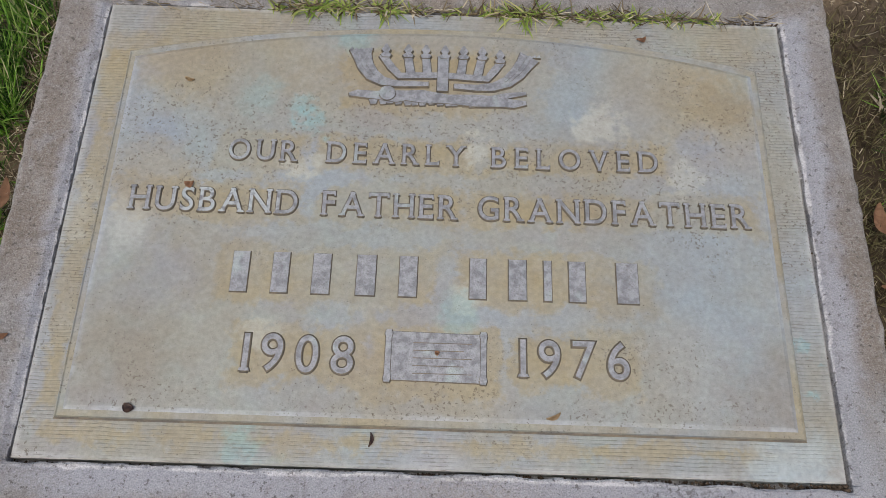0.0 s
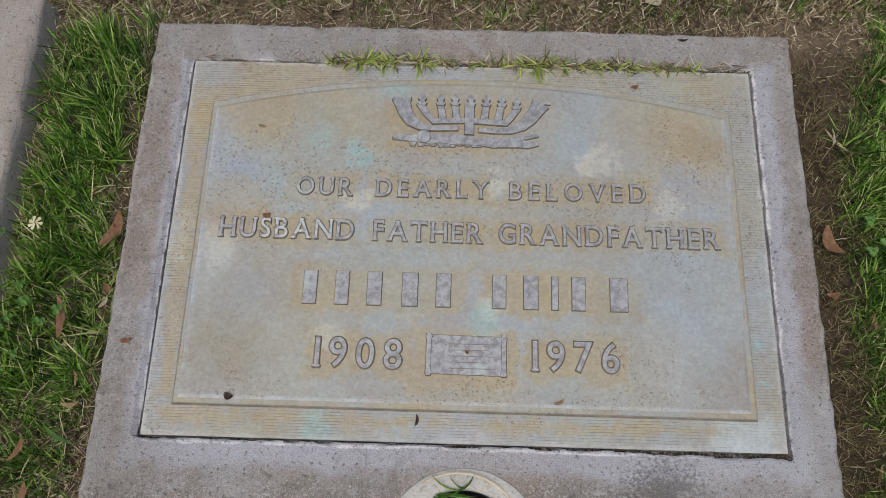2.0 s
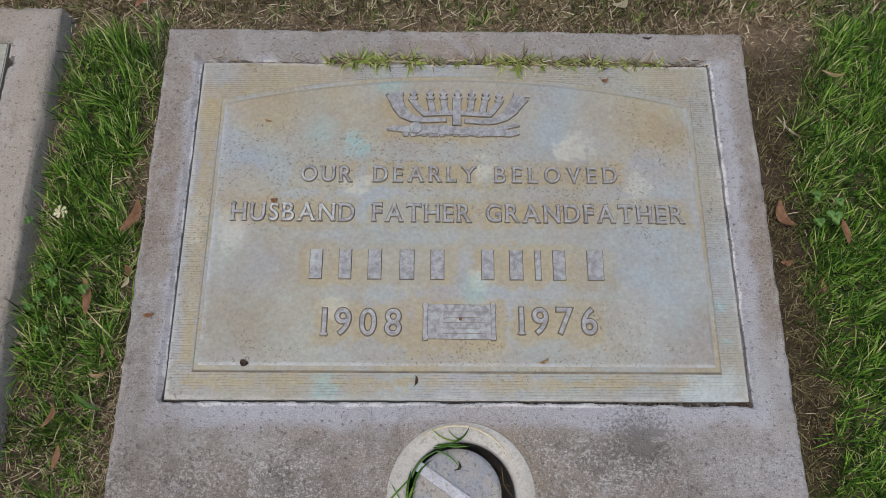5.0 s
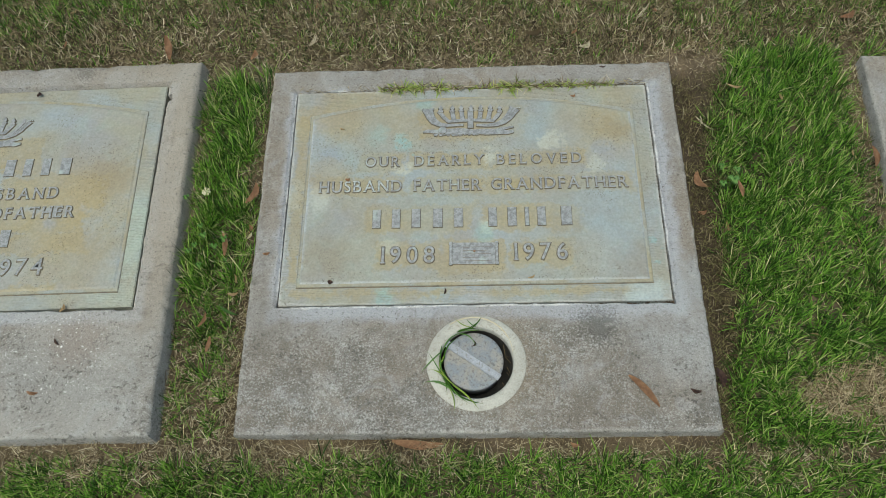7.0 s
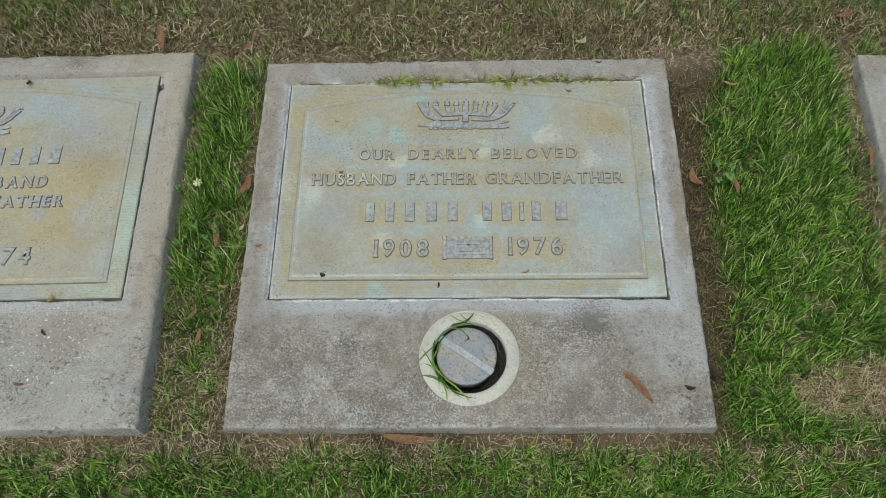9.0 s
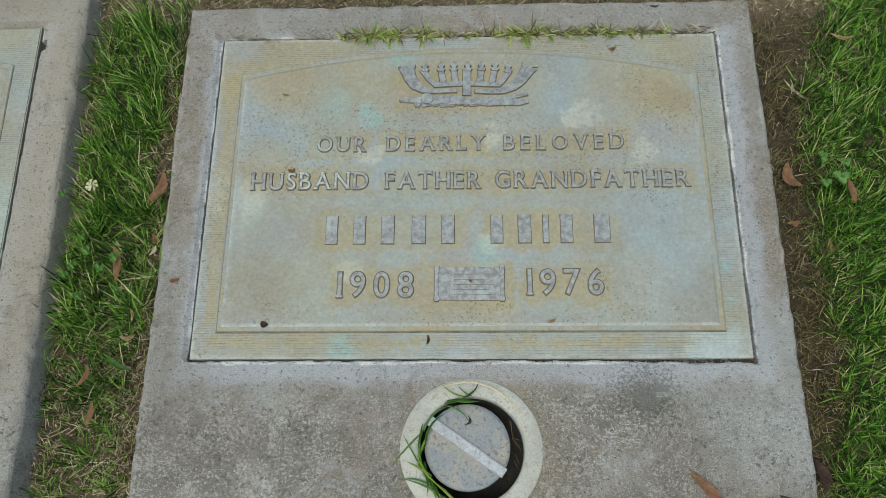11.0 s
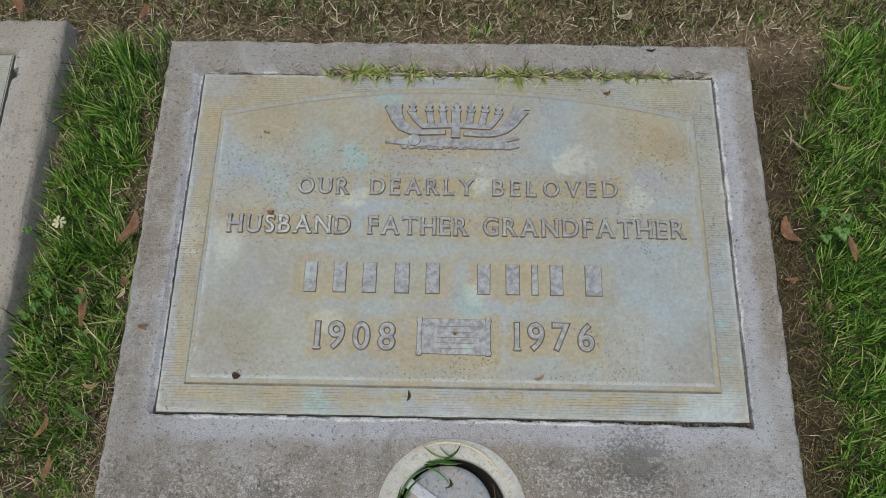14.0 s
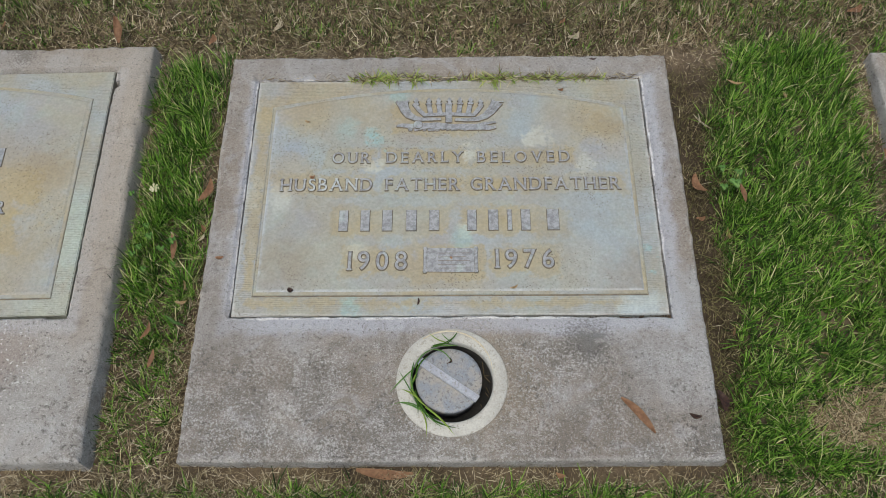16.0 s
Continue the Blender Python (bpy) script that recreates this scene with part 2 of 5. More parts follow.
        dash = m.step(m.noise(120, 3, 0.6, co=stretch.outputs[0], offset=seed + 21), 0.50, 0.60)
        col = m.mix(m.math("MULTIPLY", groove, m.math("ADD", 0.05, m.math("MULTIPLY", dash, 0.42))), col, (0.115, 0.095, 0.065))
    return m.done(col, h, 0.55, 0.0008, m.math("ADD", 0.45, m.math("MULTIPLY", mid, 0.35)))


TURQ, PALE, BLUE, OCHRE, BROWN = (0.235, 0.41, 0.42), (0.46, 0.46, 0.40), (0.235, 0.275, 0.345), (0.34, 0.27, 0.14), (0.19, 0.145, 0.10)
MAIN_BLOTS = [
    (-0.19, 0.105, 0.09, (0.25, 0.35, 0.40), 0.55), (0.10, 0.135, 0.09, (0.26, 0.33, 0.38), 0.5), (0.20, -0.03, 0.10, (0.27, 0.335, 0.355), 0.5), (-0.07, -0.02, 0.10, (0.28, 0.345, 0.35), 0.35),
    (0.20, -0.115, 0.05, (0.33, 0.335, 0.32), 0.5), (-0.255, 0.0, 0.05, (0.27, 0.30, 0.33), 0.5),
    (-0.17, 0.14, 0.13, OCHRE, 0.5), (0.21, 0.13, 0.10, OCHRE, 0.45), (0.0, 0.175, 0.13, OCHRE, 0.4), (0.0, -0.14, 0.08, OCHRE, 0.35),
    (-0.112, 0.092, 0.019, TURQ, 0.75), (-0.126, 0.108, 0.020, TURQ, 0.6), (-0.160, 0.112, 0.035, TURQ, 0.35), (-0.235, 0.075, 0.030, BLUE, 0.5), (0.036, 0.068, 0.022, PALE, 0.8),
    (0.137, 0.094, 0.024, PALE, 0.85), (0.205, 0.050, 0.020, PALE, 0.5), (-0.255, -0.012, 0.035, PALE, 0.6), (-0.115, 0.048, 0.016, PALE, 0.6),
    (0.025, -0.066, 0.018, PALE, 0.7), (-0.215, -0.055, 0.05, BLUE, 0.35), (0.222, 0.082, 0.024, BLUE, 0.45), (0.018, -0.078, 0.024, TURQ, 0.5),
    (-0.235, -0.115, 0.06, BROWN, 0.35), (0.255, -0.135, 0.05, BROWN, 0.35), (0.235, 0.13, 0.05, OCHRE, 0.6), (0.245, 0.125, 0.035, BROWN, 0.3),
    (-0.225, 0.15, 0.07, OCHRE, 0.6), (-0.235, 0.035, 0.05, OCHRE, 0.5), (-0.08, 0.178, 0.03, TURQ, 0.6), (-0.13, -0.10, 0.016, PALE, 0.5),
]
BORDER_BLOTS = [
    (-0.14, -0.184, 0.022, TURQ, 0.6), (0.29, -0.10, 0.012, TURQ, 0.7), (0.29, -0.135, 0.012, TURQ, 0.7), (0.27, -0.19, 0.045, (0.40, 0.47, 0.49), 0.8),
    (-0.2, 0.175, 0.10, OCHRE, 0.6), (0.1, 0.195, 0.10, OCHRE, 0.4), (0.25, 0.18, 0.06, OCHRE, 0.4), (-0.285, 0.16, 0.04, OCHRE, 0.5), (-0.30, 0.0, 0.03, PALE, 0.4), (0.0, -0.192, 0.03, (0.38, 0.40, 0.42), 0.6),
]
MAT_PANEL = make_patina("patina_panel", 0.0, TEXT_HALOS, MAIN_BLOTS, edge=(0, 0.1, 0.2685, 0.257))
MAT_BORDER = make_patina("patina_border", 17.0, [(0, -0.18, 0.29, 0.004), (-0.288, 0.0, 0.006, 0.16)], BORDER_BLOTS, True, 0.8, (0, 0.0055, 0.300, 0.1985), (0.50, 0.50, 0.49))
NEIGHBOUR_HALOS = [(0.14, 0.075, 0.09, 0.03), (0.12, 0.017, 0.085, 0.02), (0.12, -0.02, 0.09, 0.02), (0.0, 0.15, 0.1, 0.035), (0.1, -0.125, 0.07, 0.025)]
MAT_PANEL_B = make_patina("patina_panel_green", 31.0, NEIGHBOUR_HALOS, [(0.22, 0.08, 0.10, OCHRE, 0.65), (0.2, -0.05, 0.1, OCHRE, 0.5), (0.15, 0.03, 0.03, BLUE, 0.5), (0.23, 0.1, 0.05, BROWN, 0.3)], False, 0.8)
MAT_BORDER_B = make_patina("patina_border_green", 43.0, [], [(0.29, 0.0, 0.10, (0.36, 0.44, 0.38), 0.7), (0.28, -0.15, 0.08, (0.40, 0.46, 0.40), 0.6)], True, 0.5)


MAT_MOULD = make_patina("patina_moulding", 71.0, [], [], False, 0.8)


def make_letter():
    m = Mat("bronze_letters", 0.5, 0.25, 0.5)
    w = m.t.nodes.new("ShaderNodeNewGeometry").outputs["Position"]
    a, b = m.noise(150, 5, 0.65, 0.3, w), m.noise(700, 3, 0.65, co=w)
    col = m.mix(m.step(a, 0.36, 0.62), (0.20, 0.205, 0.212), (0.335, 0.342, 0.352))
    col = m.mix(m.math("MULTIPLY", m.step(m.noise(30, 3, 0.6, co=w), 0.56, 0.68), 0.6), col, (0.40, 0.46, 0.44))
    col = m.mix(m.math("MULTIPLY", m.step(b, 0.55, 0.68), 0.55), col, (0.17, 0.15, 0.14))
    far = m.t.nodes.new("ShaderNodeVectorMath")
    far.operation = "DISTANCE"
    m.t.links.new(w, far.inputs[0])
    far.inputs[1].default_value = (-0.175, 0.014, 0.0)
    chalk = m.math("SUBTRACT", 1.0, m.step(m.math("ADD", far.outputs["Value"], m.math("MULTIPLY", m.math("SUBTRACT", a, 0.5), 0.06)), 0.03, 0.06))
    col = m.mix(m.math("MULTIPLY", m.math("MULTIPLY", chalk, m.step(a, 0.38, 0.55)), 0.6), col, (0.50, 0.55, 0.54))
    return m.done(col, m.math("ADD", a, b), 0.6, 0.0008)


def make_plain(name, c1, c2, scale, rough=0.8, bump=0.4, fine=500, metal=0.0, pit=None):
    m = Mat(name, rough, metal, 0.4)
    a, b = m.noise(scale, 4, 0.6, 0.3), m.noise(fine, 3, 0.65)
    col = m.mix(m.step(a, 0.35, 0.65), c1, c2)
    col = m.mix(0.4, col, m.ramp(b, (0.3, (0.6, 0.6, 0.6)), (0.7, (1.3, 1.3, 1.3))), "MULTIPLY")
    if pit:
        col = m.mix(m.math("MULTIPLY", m.step(m.noise(fine * 0.6, 2), 0.58, 0.66), 0.7), col, pit)
    return m.done(col, b, bump, 0.0008)


MAT_LETTER = make_letter()
MAT_SIDE = make_plain("dark_relief", (0.12, 0.105, 0.085), (0.20, 0.165, 0.115), 80, 0.75, 0.4, 500)
MAT_COLLAR = make_plain("pale_collar", (0.45, 0.437, 0.395), (0.385, 0.372, 0.335), 25, 0.75, 0.35, 420, pit=(0.28, 0.26, 0.22))
MAT_DISC = make_plain("zinc_disc", (0.215, 0.235, 0.265), (0.30, 0.28, 0.25), 42, 0.6, 0.5, 420, 0.2, (0.13, 0.125, 0.12))
MAT_BAR = make_plain("galvanised_bar", (0.38, 0.40, 0.45), (0.31, 0.32, 0.35), 80, 0.5, 0.5, 500, 0.4, (0.22, 0.21, 0.2))
MAT_TUBE = make_plain("grey_tube", (0.035, 0.035, 0.035), (0.075, 0.07, 0.065), 18, 0.55, 0.3, 250)
MAT_BARK = make_plain("brown_leaf", (0.27, 0.14, 0.075), (0.38, 0.215, 0.12), 90, 0.65, 0.5, 400)
MAT_TAN = make_plain("tan_leaf", (0.36, 0.25, 0.13), (0.45, 0.33, 0.19), 90, 0.7, 0.4, 400)
MAT_PALE_STEM = make_plain("pale_stem", (0.56, 0.50, 0.38), (0.48, 0.41, 0.29), 120, 0.7, 0.3, 500)
MAT_DARK = make_plain("dark_seed", (0.045, 0.025, 0.022), (0.09, 0.045, 0.03), 200, 0.5, 0.4, 500)
MAT_CLOVER = make_plain("clover_leaf", (0.06, 0.15, 0.025), (0.11, 0.21, 0.045), 60, 0.6, 0.2, 300)
MAT_FLOWER = make_plain("pale_flower", (0.55, 0.53, 0.36), (0.45, 0.42, 0.25), 200, 0.8, 0.3, 600)
MAT_DIRT = make_plain("packed_dirt", (0.13, 0.095, 0.065), (0.075, 0.055, 0.04), 120, 0.95, 0.8, 600)


def make_blades(name, *stops, rough=0.55):
    m = Mat(name, rough, 0.0, 0.22)
    col = m.ramp(m.island(), *stops)
    big = m.noise(5, 3)
    col = m.mix(0.55, col, m.ramp(big, (0.3, (0.7, 0.72, 0.6)), (0.7, (1.3, 1.25, 1.2))), "MULTIPLY")
    tr = m.t.nodes.new("ShaderNodeBsdfTranslucent")
    m.link(col, tr.inputs[0])
    mx = m.t.nodes.new("ShaderNodeMixShader")
    mx.inputs[0].default_value = 0.2
    m.t.links.new(m.b.outputs[0], mx.inputs[1]), m.t.links.new(tr.outputs[0], mx.inputs[2])
    m.t.links.new(mx.outputs[0], m.t.nodes["Material Output"].inputs[0])
    return m.done(col)


# green_grass: near-black low stops put the shade between blades into their colour
MAT_GRASS = make_blades("green_grass", (0.0, (0.008, 0.020, 0.004)), (0.30, (0.032, 0.088, 0.010)), (0.58, (0.098, 0.228, 0.022)), (0.84, (0.22, 0.39, 0.06)), (0.95, (0.38, 0.45, 0.16)), (1.0, (0.60, 0.54, 0.34)))
MAT_PALE_GRASS = make_blades("pale_grass", (0.0, (0.13, 0.20, 0.035)), (0.5, (0.25, 0.35, 0.065)), (0.85, (0.40, 0.45, 0.13)), (1.0, (0.52, 0.47, 0.22)))
MAT_CUT = make_blades("cut_straw", (0.0, (0.11, 0.08, 0.045)), (0.4, (0.23, 0.18, 0.105)), (1.0, (0.54, 0.46, 0.31)), rough=0.7)
MAT_STRAW = make_blades("dry_straw", (0.0, (0.05, 0.037, 0.022)), (0.40, (0.16, 0.12, 0.072)), (0.75, (0.34, 0.28, 0.18)), (1.0, (0.64, 0.58, 0.45)), rough=0.7)

MAT_ROOT = make_blades("wiry_stems", (0.0, (0.035, 0.026, 0.016)), (0.4, (0.095, 0.075, 0.04)), (0.7, (0.17, 0.165, 0.07)), (0.93, (0.26, 0.22, 0.13)), (1.0, (0.36, 0.30, 0.20)), rough=0.8)


def make_soil():
    m = Mat("soil", 0.95, 0.0, 0.2)
    big, mid, fine = m.noise(5, 4), m.noise(40, 5, 0.65), m.noise(350, 4, 0.7)
    col = m.mix(m.step(big, 0.35, 0.65), (0.070, 0.053, 0.037), (0.165, 0.127, 0.087))
    col = m.mix(m.math("MULTIPLY", m.step(mid, 0.5, 0.7), 0.6), col, (0.07, 0.052, 0.036))
    col = m.mix(0.5, col, m.ramp(fine, (0.3, (0.5, 0.5, 0.5)), (0.7, (1.45, 1.4, 1.3))), "MULTIPLY")
    dusty = m.box(-0.05, 0.37, 0.55, 0.10, 0.07, m.math("MULTIPLY", m.math("SUBTRACT", big, 0.5), 0.3))
    col = m.mix(m.math("MULTIPLY", dusty, m.math("ADD", 0.25, m.math("MULTIPLY", m.step(fine, 0.35, 0.6), 0.5))), col, (0.23, 0.182, 0.128))
    # soil darker along the strip right of the main slab
    dark_strip = m.box(0.378, -0.06, 0.03, 0.30, 0.05, m.math("MULTIPLY", m.math("SUBTRACT", mid, 0.5), 0.1))
    col = m.mix(m.math("MULTIPLY", dark_strip, 0.5), col, (0.05, 0.037, 0.026))
    lawn = m.mix(m.step(m.noise(9, 4), 0.35, 0.65), (0.06, 0.10, 0.022), (0.10, 0.13, 0.04))
    far = m.math("SUBTRACT", 1.0, m.box(-0.05, 0.0, 0.98, 0.60, 0.14, m.math("MULTIPLY", m.math("SUBTRACT", big, 0.5), 0.3)))
    col = m.mix(far, col, lawn)
    return m.done(col, m.math("ADD", m.math("MULTIPLY", mid, 0.8), m.math("MULTIPLY", fine, 0.5)), 0.9, 0.005)


MAT_SOIL = make_soil()

# the slabs in plan: centre x, centre y, turn in degrees, half width, half length
MAIN = (0.0, -0.072, 0.0, 0.353, 0.329)
LEFT = (-0.846, -0.063, 1.0, 0.362, 0.344)
RIGHT = (1.032, -0.080, -1.5, 0.353, 0.329)
RING = (0.003, -0.295)

MAT_CONCRETE = make_concrete("concrete_main", 0.0, (0, 0.078, 0.31, 0.208),
                             [(0.19, -0.170, 0.046, (0.10, 0.093, 0.083), 0.7), (RING[0] + 0.02, -0.223, 0.118, (0.26, 0.215, 0.155), 0.6), (-0.325, -0.15, 0.08, (0.24, 0.22, 0.20), 0.5),
                              (0.335, -0.10, 0.06, (0.33, 0.335, 0.34), 0.6), (0.32, -0.19, 0.12, (0.39, 0.40, 0.415), 0.45)])
MAT_CONCRETE_B = make_concrete("concrete_left", 21.0, (0, 0.077, 0.31, 0.217), [(0.20, -0.25, 0.09, (0.17, 0.15, 0.13), 0.7), (0.36, 0.1, 0.42, (0.36, 0.32, 0.27), 0.8), (0.22, -0.28, 0.22, (0.41, 0.40, 0.385), 0.5), (0.15, 0.325, 0.022, (0.13, 0.115, 0.10), 0.7), (0.23, -0.20, 0.06, (0.24, 0.19, 0.16), 0.5)], (0.362, 0.344), (0.19, -0.21, 0.15))
MAT_CONCRETE_C = make_concrete("concrete_right", 57.0, (0, 0.078, 0.31, 0.208))


# ---- mesh helpers ----
def mesh_object(name, bm, material, smooth=False):
    me = bpy.data.meshes.new(name)
    bm.normal_update()
    bm.to_mesh(me)
    bm.free()
    me.materials.append(material)
    if smooth:
        me.shade_smooth()
    return new(name, me)


def part(name, bm, material, parent, label="", smooth=False):
    ob = mesh_object(name, bm, material, smooth)
    ob.parent = parent
    if label:
        ob["label"] = label
    return ob


def dark_sides(ob, limit=0.93):
    """Steep sides of cast relief take the dark brown material."""
    me = ob.data if hasattr(ob, "data") else ob
    me.materials.append(MAT_SIDE)
    for f in me.polygons:
        if abs(f.normal.z) < limit:
            f.material_index = 1
    return ob


def prism(bm, pts, z0, z1, bevel=0.0, draft=0.0):
    """An outline in plan, raised from z0 to z1; its top edge rounded, or its foot spread by draft."""
    area = sum(a[0] * b[1] - b[0] * a[1] for a, b in zip(pts, pts[1:] + pts[:1]))
    if area < 0:
        pts = pts[::-1]
    n = len(pts)
    foot = []
    for i in range(n):
        a, b, c = Vector(pts[i - 1]), Vector(pts[i]), Vector(pts[(i + 1) % n])
        d1, d2 = (b - a).normalized(), (c - b).normalized()
        out = Vector((d1.y + d2.y, -d1.x - d2.x))
        out = out.normalized() if out.length > 1e-6 else Vector((d1.y, -d1.x))
        foot.append(b + out * draft * min(1.6, 1 / max(0.4, out.x * d1.y - out.y * d1.x)))
    low = [bm.verts.new((p.x, p.y, z0)) for p in foot]
    high = [bm.verts.new((x, y, z1)) for x, y in pts]
    top = bm.faces.new(high)
    for i in range(n):
        bm.faces.new((low[i], low[(i + 1) % n], high[(i + 1) % n], high[i]))
    if bevel:
        bmesh.ops.bevel(bm, geom=list(top.edges), offset=bevel, segments=2, affect="EDGES", clamp_overlap=True)


def ribbon(spine, widths):
    """Outline of a stroke along spine with a width at each point."""
    left, right = [], []
    for i, (p, w) in enumerate(zip(spine, widths)):
        a, b = spine[max(i - 1, 0)], spine[min(i + 1, len(spine) - 1)]
        d = Vector((b[0] - a[0], b[1] - a[1])).normalized()
        left.append((p[0] - d.y * w / 2, p[1] + d.x * w / 2))
        right.append((p[0] + d.y * w / 2, p[1] - d.x * w / 2))
    return left + right[::-1]


def from_arrays(name, verts, faces, material, smooth=True):
    me = bpy.data.meshes.new(name)
    me.from_pydata(verts, [], faces)
    me.materials.append(material)
    if smooth:
        me.shade_smooth()
    return new(name, me)


def nz(x, y, s, k=0.0):
    return noise.noise((x * s + k, y * s - k, k * 0.37))


# ---- ground ----
def smooth(v, lo, hi):
    u = min(1.0, max(0.0, (v - lo) / (hi - lo)))
    return u * u * (3 - 2 * u)


def in_slab(x, y, slab, grow=0.0):
    cx, cy, turn, hw, hl = slab
    c, s = math.cos(radians(-turn)), math.sin(radians(-turn))
    u, v = c * (x - cx) - s * (y - cy), s * (x - cx) + c * (y - cy)
    return max(abs(u) - hw, abs(v) - hl) < grow


def ground_z(x, y):
    z = -0.032 + 0.006 * nz(x, y, 6) + 0.004 * nz(x, y, 25, 3) + 0.002 * nz(x, y, 80, 7)
    if in_slab(x, y, MAIN, -0.03):
        return -0.10
    if -0.52 < x < -0.34:
        z -= 0.010 * (1 - abs((x + 0.43) / 0.09))
    if 0.33 < x < 0.45 and -0.42 < y < 0.28:
        z -= 0.014 * max(0.0, 1 - abs(x - 0.383) / 0.028) * (0.7 + 0.5 * nz(0.0, y, 14, 31)) + 0.006 * max(0.0, nz(x, y, 55, 37))
    return z


def build_ground():
    xs = [-90, -20, -5, -2] + [float(v) for v in np.arange(-1.35, 1.351, 0.009)] + [2, 5, 20, 90]
    ys = [-90, -20, -5, -2] + [float(v) for v in np.arange(-0.95, 0.951, 0.009)] + [2, 5, 20, 90]
    verts = [(x, y, ground_z(x, y)) for y in ys for x in xs]
    n = len(xs)
    faces = [(j * n + i, j * n + i + 1, (j + 1) * n + i + 1, (j + 1) * n + i) for j in range(len(ys) - 1) for i in range(n - 1)]
    ob = from_arrays("ground", verts, faces, MAT_SOIL)
    tagged(ob, "brown bare soil and lawn ground between the markers", "ground", kind="structure")


build_ground()


# ---- concrete slabs ----
def lines(a, b, step, marks, near=0.007, fine=0.0006):
    v = set(np.round(np.arange(a, b + 1e-6, step), 5)) | {a, b}
    for mk in marks:
        v |= set(np.round(np.arange(mk - near, mk + near + 1e-6, fine), 5))
    v = sorted(float(x) for x in v if a <= x <= b)
    out = [v[0]]
    for x in v[1:]:
        if x - out[-1] > 0.0004:
            out.append(x)
    out[-1] = b
    return out


def build_slab(name, slab, material, label, pocket, rim, hole=None, thick=0.075, seed=0.0, edge=0.007, flare=1.004):
    """A cast slab with a sunk pocket for the plate. pocket: x0, x1, y0, y1 in the slab's own plan."""
    cx, cy, turn, hw, hl = slab
    px0, px1, py0, py1 = pocket
    xs = lines(-hw, hw, 0.005, (px0, px1, -hw, hw))
    ys = lines(-hl, hl, 0.005, (py0, py1, -hl, hl))

    def height(x, y):
        z = 0.0008 * nz(x, y, 9, seed) + 0.0004 * nz(x, y, 60, seed + 2)
        rag = 0.0008 * nz(x, y, 40, seed + 5) + 0.0010 * nz(x, y, 140, seed + 6)
        low = 0.0030 * max(0.0, nz(x, 0.0, 22, seed + 8) + 0.6 * nz(x, 0.0, 90, seed + 9)) + 0.0022 * smooth(x, 0.05, 0.28) if y < py0 + 0.012 else 0.0
        d = max(px0 - x, x - px1, py0 - low - y, y - py1) + rag
        if d < 0:
            return -0.0065 - 0.013 * smooth(nz(x, y, 26, seed + 40) + 0.5 * nz(x, y, 110, seed + 41), -0.6, -0.2)
        wide = rim if y > py1 - 0.004 else 0.0065 if py0 < y else 0.0025
        deep = 0.0085 if y > py1 - 0.004 else 0.0045 if py0 < y else 0.003
        if d < wide:
            z -= deep * (1 - d / wide)
        e = min(hw - abs(x), hl - abs(y))
        chip = edge * (1.0 + 0.45 * nz(x, y, 10, seed + 11) + 0.7 * nz(x, y, 60, seed + 12))
        if e < chip:
            q = (chip - e) / chip
            z -= chip * (1 - math.sqrt(max(0.0, 1 - q * q * 0.98)))
        if hole and math.hypot(x - hole[0], y - hole[1]) < hole[2]:
            z = -0.07
        return z

    n, k = len(xs), len(ys)
    verts = []
    for y in ys:
        for x in xs:
            ox = 0.0014 * nz(x, y, 14, seed + 20) + 0.0012 * nz(x, y, 70, seed + 21) if abs(abs(x) - hw) < 0.004 else 0.0
            oy = 0.0008 * nz(x, y, 14, seed + 24) + 0.0006 * nz(x, y, 80, seed + 25) if abs(abs(y) - hl) < 0.004 else 0.0
            verts.append((x + ox, y + oy, height(x, y)))
    faces = [(j * n + i, j * n + i + 1, (j + 1) * n + i + 1, (j + 1) * n + i) for j in range(k - 1) for i in range(n - 1)]
    rimv = [i for i in range(n)] + [j * n + n - 1 for j in range(1, k)] + [(k - 1) * n + i for i in range(n - 2, -1, -1)] + [j * n for j in range(k - 2, 0, -1)]
    base = len(verts)
    verts += [(verts[v][0] * flare, verts[v][1] * flare, -thick) for v in rimv]
    m = len(rimv)
    faces += [(rimv[i], base + i, base + (i + 1) % m, rimv[(i + 1) % m]) for i in range(m)]
    ob = from_arrays(name, verts, faces, material)
    ob.data.set_sharp_from_angle(angle=radians(24))
    ob.matrix_world = pose(cx, cy, 0, 0, 0, turn)
    return tagged(ob, label, "grave slab", "grave slabs")


build_slab("grave_slab", MAIN, MAT_CONCRETE, "weathered grey concrete slab with sunk pocket and vase hole",
           (-0.3068, 0.3082, -0.2002 + 0.072, 0.2130 + 0.072), 0.011, (RING[0], RING[1] + 0.072, 0.062), seed=1.0)
build_slab("grave_slab", LEFT, MAT_CONCRETE_B, "grey concrete slab with rounded edge and chipped pocket corner",
           (-0.3085, 0.3085, -0.140, 0.294), 0.006, (0.311, 0.262, 0.006), seed=33.0, edge=0.011, flare=1.026)
build_slab("grave_slab", RIGHT, MAT_CONCRETE_C, "grey concrete slab edge beyond a strip of lawn",
           (-0.3085, 0.3085, -0.129, 0.285), 0.008, seed=61.0)

# ---- bronze plates ----
GLYPHS = {}


